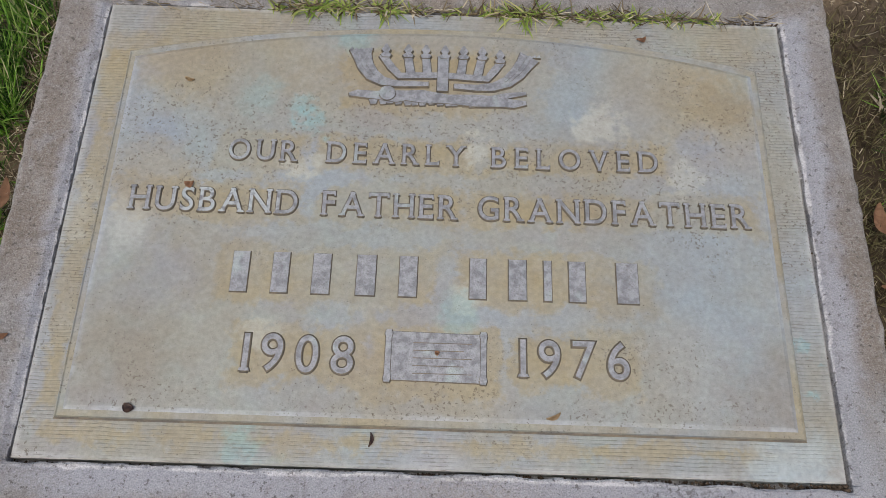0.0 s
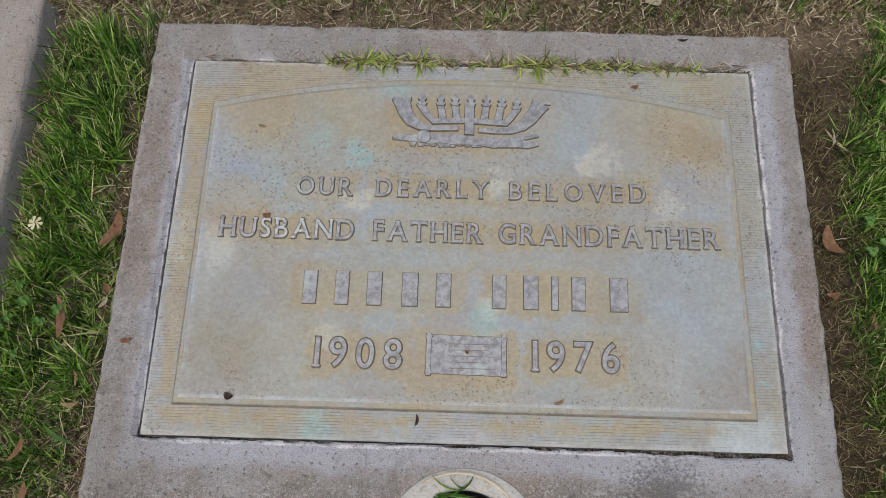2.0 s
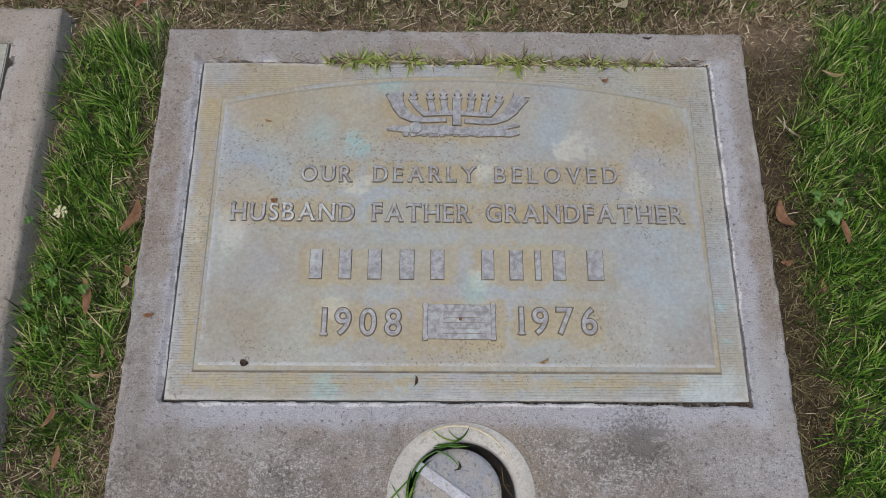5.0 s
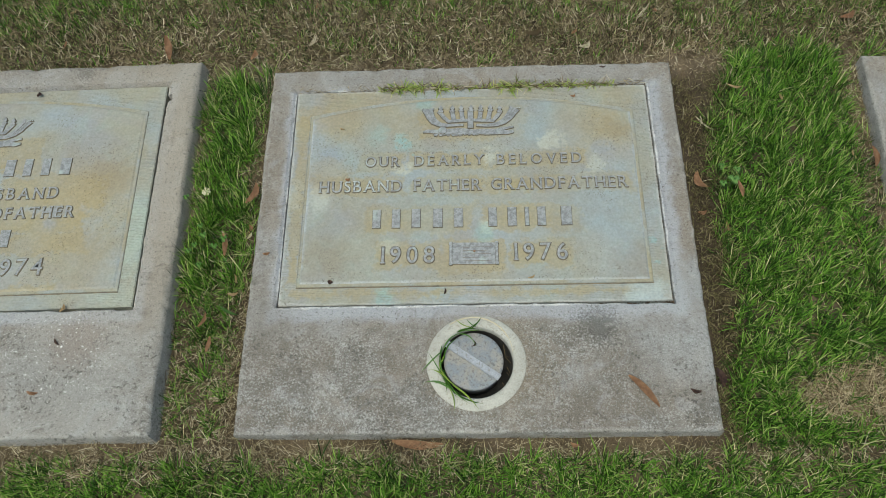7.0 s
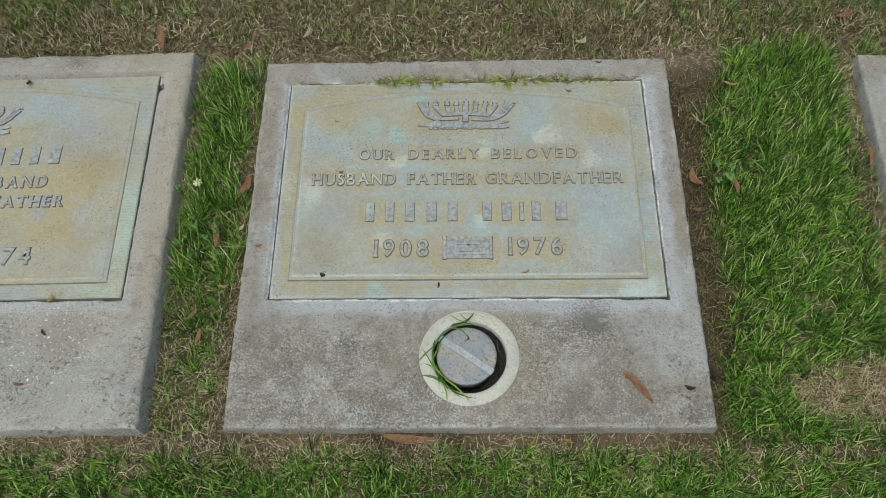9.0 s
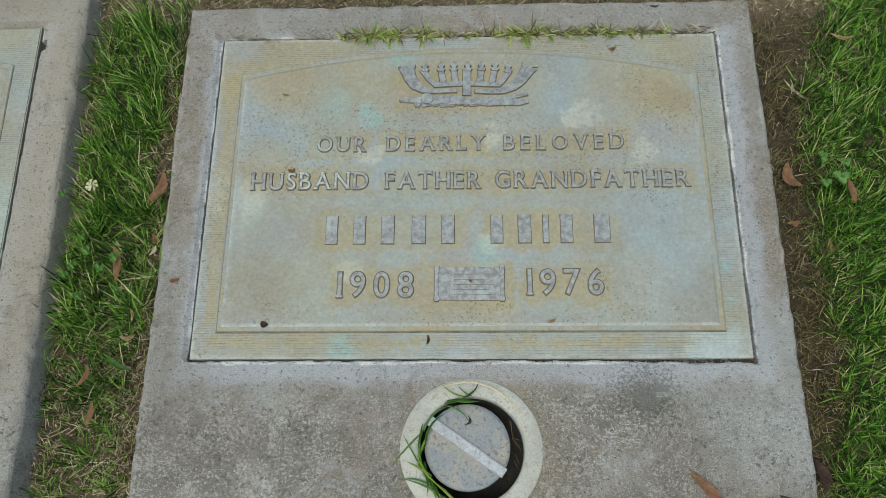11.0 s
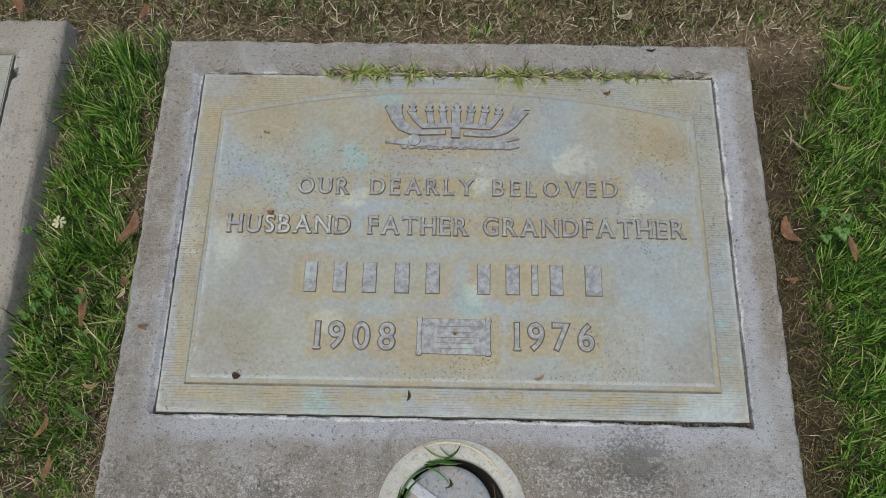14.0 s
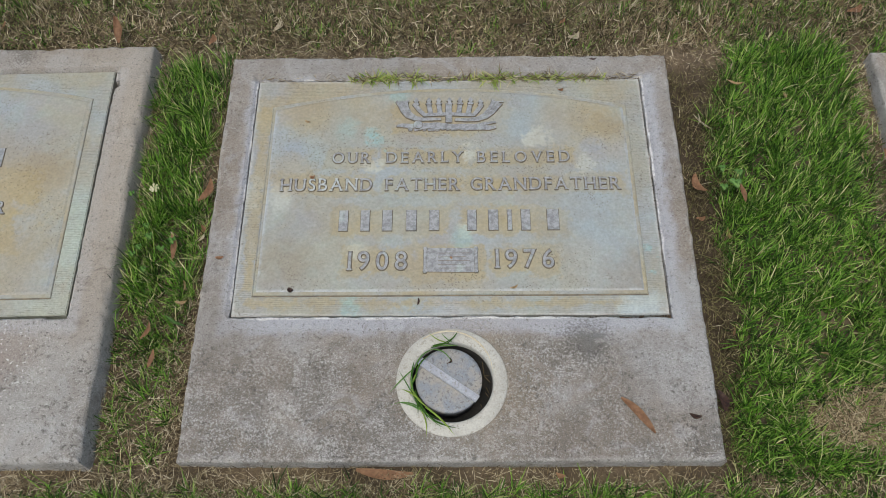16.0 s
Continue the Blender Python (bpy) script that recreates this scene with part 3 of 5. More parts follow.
def glyph(ch):
    """Raised capital or digit, cap height 1, from the built-in font, with small serifs on its stems."""
    if ch in GLYPHS:
        return GLYPHS[ch]

    def text_mesh(depth, bevel):
        cu = bpy.data.curves.new("glyph", "FONT")
        cu.body, cu.size, cu.resolution_u = ch, 1.0, 5
        cu.extrude, cu.bevel_depth, cu.bevel_resolution, cu.offset = depth, bevel, 0, 0.004 if bevel else 0.0
        ob = new("glyph", cu)
        me = bpy.data.meshes.new_from_object(ob)
        bpy.data.objects.remove(ob)
        return me

    flat = text_mesh(0.0, 0.0)
    pts = [v.co.copy() for v in flat.vertices]
    y0, y1 = min(p.y for p in pts), max(p.y for p in pts)
    x0, x1 = min(p.x for p in pts), max(p.x for p in pts)
    cap = y1 - y0
    bm = bmesh.new()
    bm.from_mesh(text_mesh(0.006, 0.034))
    bmesh.ops.remove_doubles(bm, verts=bm.verts[:], dist=0.0004)
    bmesh.ops.recalc_face_normals(bm, faces=bm.faces[:])
    if ch in "RDEALYBVHNFTUK1":
        for level, sign in ((y0, 1), (y1, -1))[: 1 if ch == "1" else 2]:
            spans = sorted((min(pts[a].x, pts[b].x), max(pts[a].x, pts[b].x)) for a, b in (e.vertices for e in flat.edges)
                           if abs(pts[a].y - level) < 0.012 * cap and abs(pts[b].y - level) < 0.012 * cap)
            joined = []
            for a, b in spans:
                if joined and a <= joined[-1][1] + 0.01:
                    joined[-1][1] = max(joined[-1][1], b)
                else:
                    joined.append([a, b])
            for a, b in joined:
                s = 0.085 * cap
                if b - a < 0.36 * cap:
                    box = (a - s, b + s)
                elif ch in "T":
                    continue
                else:
                    box = (a - s, a + 0.15 * cap)
                la, lb = sorted((level, level + sign * 0.075 * cap))
                prism(bm, [(box[0], la), (box[1], la), (box[1] - 0.02, lb), (box[0] + 0.02, lb)], -0.04, 0.0395, 0, 0.030)
        if ch == "T":
            for xa in (x0, x1):
                prism(bm, [(xa - 0.03, y1), (xa + 0.03, y1), (xa + 0.03, y1 - 0.2 * cap), (xa - 0.03, y1 - 0.2 * cap)], -0.04, 0.0395, 0, 0.030)
        if ch in "EFL":
            ends = [(x1, y0, 1)] if ch in "EL" else []
            ends += [(x1, y1, -1)] if ch in "EF" else []
            for xa, ya, s in ends:
                prism(bm, [(xa - 0.07, ya), (xa + 0.01, ya), (xa + 0.03, ya + s * 0.2 * cap), (xa - 0.02, ya + s * 0.2 * cap)], -0.04, 0.0395, 0, 0.030)
    # taper the cast sides a little and set the cap height to one
    for v in bm.verts:
        v.co.x = (v.co.x - x0) / cap
        v.co.y = (v.co.y - y0) / cap
    me = bpy.data.meshes.new("letter_" + ch)
    bm.to_mesh(me)
    bm.free()
    me.materials.append(MAT_LETTER)
    me.update()
    dark_sides(me)
    GLYPHS[ch] = (me, (x1 - x0) / cap)
    return GLYPHS[ch]


def word(text, x0, x1, y, cap, z, parent, wide=0.86):
    """Separate cast letters that fill x0 to x1 on a baseline y."""
    sizes = [glyph(c)[1] * cap * wide for c in text]
    gap = (x1 - x0 - sum(sizes)) / max(1, len(text) - 1)
    x = x0
    for c, w in zip(text, sizes):
        ob = new("digit" if c.isdigit() else "letter", glyph(c)[0])
        ob.parent = parent
        ob.location = (x, y + random.uniform(-0.0003, 0.0003), z)
        ob.rotation_euler = (0, 0, radians(random.uniform(-0.6, 0.6)))
        ob.scale = (cap * wide, cap, 0.045)
        x += w + gap


def bars(spans, y, h, z, parent):
    """Plain raised bars in place of lettering that is not reproduced."""
    for a, b in spans:
        bm = bmesh.new()
        prism(bm, [(a, y), (b, y), (b, y + h), (a, y + h)], z - 0.001, z + 0.0018, 0, 0.0012)
        dark_sides(part("bar", bm, MAT_LETTER, parent))


def emblem(parent, cx, y_top, z):
    """Seven-armed candlestick between two rams' horns, with a branch below."""
    def at(px, py):
        return (cx + (px - 672) / (5948 * (1 + 0.08 * (py - 85) / 300)), y_top - (py - 85) / 5500)

    bm = bmesh.new()
    prism(bm, ribbon([at(672, 120), at(672, 318)], [0.0095, 0.0095]), z - 0.001, z + 0.0026, 0, 0.0011)
    prism(bm, ribbon([at(345, 118), at(392, 190), at(438, 238), at(500, 234), at(672, 228), at(860, 238), at(915, 240), at(945, 200), at(985, 140)],
                     [0.007, 0.007, 0.0065, 0.006, 0.006, 0.006, 0.0065, 0.007, 0.007]), z - 0.001, z + 0.0022, 0, 0.0011)
    for a, b in ((482, 497), (578, 588), (780, 768), (878, 860)):
        prism(bm, ribbon([at(a, 118), at(b, 230)], [0.0068, 0.0078]), z - 0.001, z + 0.0021, 0, 0.0010)
    stick = dark_sides(part("candlestick", bm, MAT_LETTER, parent))
    for px, py in ((365, 112), (484, 112), (578, 112), (680, 112), (780, 112), (880, 112), (976, 128)):
        bm = bmesh.new()
        x, y = at(px, py)
        prism(bm, [(x + u, y + v) for u, v in ((-0.0034, -0.004), (0.0034, -0.004), (0.0048, -0.0012), (0.0021, 0.0008), (0.0040, 0.0042), (0.0008, 0.0100), (-0.0008, 0.0100), (-0.0040, 0.0042), (-0.0021, 0.0008), (-0.0048, -0.0012))],
              z, z + 0.003, 0, 0.0009)
        dark_sides(part("flame", bm, MAT_LETTER, stick))
    for path in ([(234, 92, 122), (238, 130, 96), (252, 185, 84), (286, 238, 76), (343, 272, 52), (424, 284, 36), (595, 282, 26)],
                 [(1132, 105, 112), (1108, 150, 90), (1075, 205, 82), (1025, 255, 66), (950, 286, 48), (860, 294, 36), (735, 288, 30)]):
        bm = bmesh.new()
        prism(bm, ribbon([at(a, b) for a, b, _ in path], [w / 5948 for _, _, w in path]), z - 0.001, z + 0.0024, 0, 0.0012)
        for k in (-0.22, 0.2):
            inner = [at(a + k * w * 0.8, b) for a, b, w in path[:4]]
            prism(bm, ribbon(inner, [0.0016] * 4), z + 0.002, z + 0.003)
        a, b, w = path[0]
        for k in range(5):
            x, y = at(a + w * (k / 4 - 0.5) * 0.85, b)
            prism(bm, [(x - 0.002, y - 0.001), (x + 0.002, y - 0.001), (x + random.uniform(-0.001, 0.001), y + random.uniform(0.0015, 0.003))], z - 0.0005, z + 0.0023, 0, 0.0006)
        dark_sides(part("horn", bm, MAT_LETTER, parent))
    bm = bmesh.new()
    prism(bm, ribbon([at(155, 352), at(200, 345), at(300, 352), at(420, 356), at(470, 350), at(560, 352), at(700, 362), at(860, 366), at(1010, 368), at(1075, 378), at(1142, 370)],
                     [0.003, 0.007, 0.008, 0.012, 0.010, 0.013, 0.009, 0.012, 0.010, 0.008, 0.004]), z - 0.001, z + 0.0022, 0, 0.0011)
    prism(bm, ribbon([at(940, 348), at(1040, 330), at(1136, 316)], [0.004, 0.0055, 0.003]), z - 0.001, z + 0.002, 0, 0.001)
    x, y = at(368, 342)
    prism(bm, [(x + 0.0072 * math.cos(a * 0.3927), y + 0.0072 * math.sin(a * 0.3927)) for a in range(16)], z, z + 0.0034, 0, 0.001)
    for i in range(14):
        x, y = at(290 + i * 46 + random.uniform(-8, 8), 395 + random.uniform(-6, 4))
        prism(bm, [(x - 0.004, y + 0.004), (x + 0.004, y + 0.004), (x + 0.0025, y - 0.0005), (x - 0.002, y - 0.001)], z - 0.001, z + 0.0016, 0, 0.001)
    dark_sides(part("branch", bm, MAT_LETTER, parent))


def arched(hw, y0, y1, rise, n=20):
    top = [(hw * (1 - 2 * i / n), y1 + rise * (1 - (1 - 2 * i / n) ** 2)) for i in range(n + 1)]
    return [(-hw, y0), (hw, y0)] + top


Z_PLATE, Z_PANEL = -0.0035, -0.0012


def plate(m, label, hw, y0, y1, pan, mats, turn_z=0.0):
    """Cast plate: striated margin, stepped moulding, arched raised panel. pan: half width, bottom, shoulder, rise."""
    root = new("bronze_plaque")
    root.matrix_world = m
    tagged(root, label, "plaque", "bronze plaques")
    bm = bmesh.new()
    prism(bm, [(-hw, y0), (hw, y0), (hw, y1), (-hw, y1)], -0.018, Z_PLATE, 0.0012)
    part("margin", bm, mats[1], root, "striated ochre bronze margin")
    bm = bmesh.new()
    ph, p0, p1, rise = pan
    prism(bm, arched(ph + 0.0045, p0 - 0.006, p1 + 0.004, rise), Z_PLATE - 0.0005, Z_PLATE + 0.0012, 0, 0.0013)
    dark_sides(part("moulding", bm, MAT_MOULD, root))
    bm = bmesh.new()
    prism(bm, arched(ph - 0.0035, p0 + 0.0035, p1 - 0.0035, rise), Z_PLATE + 0.0006, Z_PANEL, 0, 0.0048)
    part("panel", bm, mats[0], root, "blue-grey patinated bronze field with arched top")
    bm = bmesh.new()
    outer, inner = arched(ph + 0.0052, p0 - 0.0068, p1 + 0.0046, rise), arched(ph + 0.0030, p0 - 0.0042, p1 + 0.0026, rise)
    rings = [[bm.verts.new((x, y, z)) for x, y in pts] for pts, z in
             ((outer, Z_PLATE + 0.0010), ([((a + c) / 2, (b + d) / 2) for (a, b), (c, d) in zip(outer, inner)], Z_PLATE + 0.0021), (inner, Z_PLATE + 0.0010))]
    for a, b in zip(rings, rings[1:]):
        for i in range(len(a)):
            bm.faces.new((a[i], a[(i + 1) % len(a)], b[(i + 1) % len(a)], b[i]))
    bead = part("bead", bm, MAT_MOULD, root)
    # only the bottom outer face takes the dark material, a line below the bead
    bead.data.materials.append(MAT_SIDE)
    bead.data.polygons[0].material_index = 1
    return root


def scroll(root, x0, x1, y0, y1, z):
    bm = bmesh.new()
    prism(bm, [(x0 + 0.004, y0 + 0.002), (x1 - 0.004, y0 + 0.001), (x1 - 0.004, y1 - 0.002), (x0 + 0.004, y1 - 0.001)], z - 0.001, z + 0.0014, 0, 0.001)
    sheet = dark_sides(part("scroll", bm, MAT_LETTER, root, "small unrolled scroll relief with faint lines"))
    for a in (x0, x1 - 0.006):
        bm = bmesh.new()
        prism(bm, [(a + 0.001, y0), (a + 0.005, y0), (a + 0.006, y0 + 0.003), (a + 0.0052, y0 + 0.006), (a + 0.0052, y1 - 0.006), (a + 0.006, y1 - 0.003), (a + 0.005, y1), (a + 0.001, y1), (a, y1 - 0.003), (a + 0.0008, y1 - 0.006), (a + 0.0008, y0 + 0.006), (a, y0 + 0.003)],
              z - 0.001, z + 0.0026, 0, 0.001)
        dark_sides(part("roll", bm, MAT_LETTER, sheet))
    for i in range(5):
        y = y0 + 0.007 + i * 0.006
        bm = bmesh.new()
        prism(bm, [(x0 + 0.022, y), (x1 - 0.012 - 0.006 * (i % 2), y), (x1 - 0.012 - 0.006 * (i % 2), y + 0.0006), (x0 + 0.022, y + 0.0006)], z + 0.001, z + 0.0017)
        part("line", bm, MAT_SIDE, sheet)
    for y in (y1 - 0.011, y0 + 0.008):
        bm = bmesh.new()
        prism(bm, [(x0 + 0.014 + 0.0035 * math.cos(k * 0.63), y + 0.0035 * math.sin(k * 0.63)) for k in range(10)], z + 0.001, z + 0.0021, 0.0004)
        part("boss", bm, MAT_LETTER, sheet)


main_plate = plate(Matrix(), "weathered bronze memorial plaque with raised lettering in the slab", 0.3055, -0.1985, 0.2095, (0.2745, -0.163, 0.153, 0.034), (MAT_PANEL, MAT_BORDER))
zl = Z_PANEL + 0.0003
emblem(main_plate, 0.0, 0.1665, Z_PANEL)
word("OUR", -0.178, -0.121, 0.0505, 0.0195, zl, main_plate)
word("DEARLY", -0.095, 0.021, 0.0505, 0.0195, zl, main_plate)
word("BELOVED", 0.044, 0.184, 0.0505, 0.0195, zl, main_plate)
word("HUSBAND", -0.253, -0.116, 0.0015, 0.0215, zl, main_plate)
word("FATHER", -0.095, 0.015, 0.0015, 0.0215, zl, main_plate)
word("GRANDFATHER", 0.033, 0.256, 0.0015, 0.0215, zl, main_plate)
bars([(-0.162, -0.149), (-0.130, -0.117), (-0.098, -0.084), (-0.063, -0.048), (-0.029, -0.015)], -0.0665, 0.034, Z_PANEL, main_plate)
bars([(0.027, 0.040), (0.058, 0.072), (0.086, 0.092), (0.106, 0.119), (0.144, 0.161)], -0.0665, 0.034, Z_PANEL, main_plate)
word("1908", -0.145, -0.061, -0.1295, 0.029, zl, main_plate, 0.92)
word("1976", 0.067, 0.150, -0.1275, 0.029, zl, main_plate, 0.92)
scroll(main_plate, -0.0375, 0.0415, -0.135, -0.094, Z_PANEL)

left_plate = plate(pose(LEFT[0], LEFT[1], 0, 0, 0, LEFT[2]), "greenish weathered bronze memorial plaque in the next slab", 0.3055, -0.1375, 0.2915,
                   (0.274, -0.106, 0.232, 0.034), (MAT_PANEL_B, MAT_BORDER_B))
emblem(left_plate, -0.012, 0.228, Z_PANEL)
bars([(0.045, 0.062), (0.078, 0.092), (0.110, 0.124), (0.142, 0.160)], 0.110, 0.033, Z_PANEL, left_plate)
word("HUSBAND", -0.005, 0.148, 0.064, 0.0215, zl, left_plate)
word("GRANDFATHER", -0.050, 0.182, 0.026, 0.0215, zl, left_plate)
bars([(-0.03, -0.016), (0.0, 0.014), (0.03, 0.044), (0.066, 0.082)], -0.026, 0.031, Z_PANEL, left_plate)
word("1974", 0.065, 0.149, -0.078, 0.029, zl, left_plate, 0.92)
right_plate = plate(pose(RIGHT[0], RIGHT[1] + 0.072, 0, 0, 0, RIGHT[2]), "grey bronze plaque edge in the farther slab", 0.3055, -0.1985, 0.2095, (0.2745, -0.163, 0.153, 0.034), (MAT_PANEL, MAT_BORDER))


# ---- flower vase sunk in the slab ----
def lathe(bm, profile, cx, cy, n=64):
    rings = []
    for r, z in profile:
        rings.append([bm.verts.new((cx + r * math.cos(2 * math.pi * i / n), cy + r * math.sin(2 * math.pi * i / n), z)) for i in range(n)])
    for a, b in zip(rings, rings[1:]):
        for i in range(n):
            bm.faces.new((a[i], a[(i + 1) % n], b[(i + 1) % n], b[i]))
    return rings


vase = new("flower_vase")
vase.location = (RING[0], RING[1], 0)
tagged(vase, "sunken flower vase with pale collar and loose grey lid", "flower vase")
bm = bmesh.new()
lathe(bm, [(0.0745, -0.004), (0.0745, 0.0008), (0.0735, 0.0018), (0.0585, 0.0018), (0.0560, 0.0010), (0.0550, -0.001), (0.0548, -0.012)], 0, 0)
part("collar", bm, MAT_COLLAR, vase, "pale cement collar", True)
bm = bmesh.new()
lathe(bm, [(0.0550, -0.010), (0.0545, -0.068), (0.0005, -0.069)], 0, 0)
part("tube", bm, MAT_TUBE, vase, "dark grey tube", True)
DISC = (-0.0040, 0.0030)
bm = bmesh.new()
rings = lathe(bm, [(0.030, -0.050), (0.040, -0.048), (0.0448, -0.008), (0.0448, -0.0045), (0.0438, -0.0032), (0.0400, -0.0030), (0.02, -0.0029), (0.0006, -0.0029)], *DISC)
lid = part("lid", bm, MAT_DISC, vase, "mottled grey metal lid", True)
bm = bmesh.new()
prism(bm, ribbon([(-0.0435, 0.0300), (0.0340, -0.0240)], [0.0105, 0.0105]), -0.0032, 0.0008, 0.0012)
part("grip_bar", bm, MAT_BAR, lid, "pitted bright metal bar")


# ---- grass and litter ----
rng = np.random.default_rng(7)


def blade_mesh(name, base, az, lean, length, width, curl, material, sink=0.003):
    """Many curved tapering blades in one mesh. All arguments are arrays, one entry a blade."""
    n = len(az)
    seg = np.array([0.0, 0.35, 0.7, 1.0])
    wid = np.array([0.8, 1.0, 0.75, 0.0])
    d = np.stack([np.cos(az), np.sin(az)], 1)
    side = np.stack([-np.sin(az), np.cos(az)], 1)
    verts = np.zeros((n, 7, 3))
    pos = base.copy()
    pos[:, 2] -= sink
    last = 0.0
    k = 0
    for s, w in zip(seg, wid):
        ang = lean + curl * s
        stepl = (s - last) * length
        pos[:, 0] += d[:, 0] * np.sin(ang) * stepl
        pos[:, 1] += d[:, 1] * np.sin(ang) * stepl
        pos[:, 2] += np.cos(ang) * stepl
        last = s
        if s < 1.0:
            for sg in (-0.5, 0.5):
                verts[:, k, 0] = pos[:, 0] + side[:, 0] * width * w * sg
                verts[:, k, 1] = pos[:, 1] + side[:, 1] * width * w * sg
                verts[:, k, 2] = pos[:, 2] + 0.15 * width * abs(sg)
                k += 1
        else:
            verts[:, 6] = pos
    quads = np.array([[0, 1, 3, 2], [2, 3, 5, 4]])
    offs = (np.arange(n) * 7)[:, None]
    q = (quads[None] + offs[:, :, None]).reshape(-1, 4)
    t = (np.array([[4, 5, 6]])[None] + offs[:, :, None]).reshape(-1, 3)
    loops = np.concatenate([q.ravel(), t.ravel()])
    starts = np.concatenate([np.arange(len(q)) * 4, len(q) * 4 + np.arange(len(t)) * 3])
    me = bpy.data.meshes.new(name)
    me.vertices.add(n * 7)
    me.vertices.foreach_set("co", verts.ravel())
    me.loops.add(len(loops))
    me.loops.foreach_set("vertex_index", loops.astype(np.int32))
    me.polygons.add(len(starts))
    me.polygons.foreach_set("loop_start", starts.astype(np.int32))
    me.update(calc_edges=True)
    me.materials.append(material)
    me.shade_smooth()
    return new(name, me)


def cover(x, y):
    """How thickly green grass and dry straw grow at a place, 0 to 1 each, and the blade length."""
    if in_slab(x, y, MAIN, 0.004) or in_slab(x, y, LEFT, 0.003) or in_slab(x, y, RIGHT, 0.003):
        return 0, 0, 0
    w = 0.012 * nz(x, y, 18, 5)
    patch = nz(x, y, 7, 9)
    if -0.53 < x < -0.34 and -0.40 < y < 0.27:
        low = smooth(y, -0.30, -0.05)
        g = (0.52 + 0.4 * low) * smooth(-0.362 - x + w, 0.0, 0.03 + 0.02 * (1 - low)) * smooth(x + 0.482 + w, -0.002, 0.018)
        return g, 0.75 * (1 - g) + 0.18 + 0.45 * (1 - low), 0.044 - 0.012 * (1 - low)
    if 0.34 < x < 0.72 and -0.42 < y < 0.30:
        edge = 0.404 + 0.01 * nz(y, 0, 9) + 0.055 * smooth(y, 0.08, 0.27) - 0.035 * smooth(-y, 0.25, 0.38)
        g = smooth(x - edge + w, -0.006, 0.012)
        bare = smooth(0.155 - math.hypot((x - 0.635) * 0.75, (y + 0.345) * 2.4) + w, 0.0, 0.06)
        by_slab = in_slab(x, y, RIGHT, 0.034 + w)
        if by_slab:
            g *= 0.12
        g *= 1 - 0.9 * bare
        return min(1.0, 1.15 * g), 0.05 + 0.5 * by_slab + 0.75 * bare + 0.45 * (1 - g) + 0.5 * smooth(0.02 - abs(x - edge), 0.0, 0.015), 0.036
    if y <= -0.40:
        g = smooth(-0.425 - y + w * 1.4, 0.0, 0.03)
        bare = smooth(0.155 - math.hypot((x - 0.635) * 0.75, (y + 0.345) * 2.4) + w, 0.0, 0.06)
        return min(1.0, g * (1.25 + 0.3 * patch)) * (1 - 0.9 * bare), 0.10 + 0.3 * (1 - g) + 0.5 * bare + (1.5 - 0.9 * smooth(x, -0.3, 0.2)) * smooth(0.035 - abs(y + 0.438 + w), 0.0, 0.03), 0.034
    if y >= 0.25:
        g = smooth(y - 0.335 + w * 2 + 0.05 * patch, 0.0, 0.16) * (0.50 + 0.7 * patch)
        g += 0.75 * smooth(abs(x + 0.15) - 0.42 + 0.05 * patch, 0.0, 0.2) * smooth(y, 0.30, 0.36)
        g += 0.5 * smooth(x, 0.42, 0.52)
        return min(1.0, max(0.08 + 0.25 * smooth(y, 0.27, 0.36), g)), 1.05, 0.021 + 0.012 * smooth(y, 0.36, 0.48)
    return 0.9, 0.2, 0.036


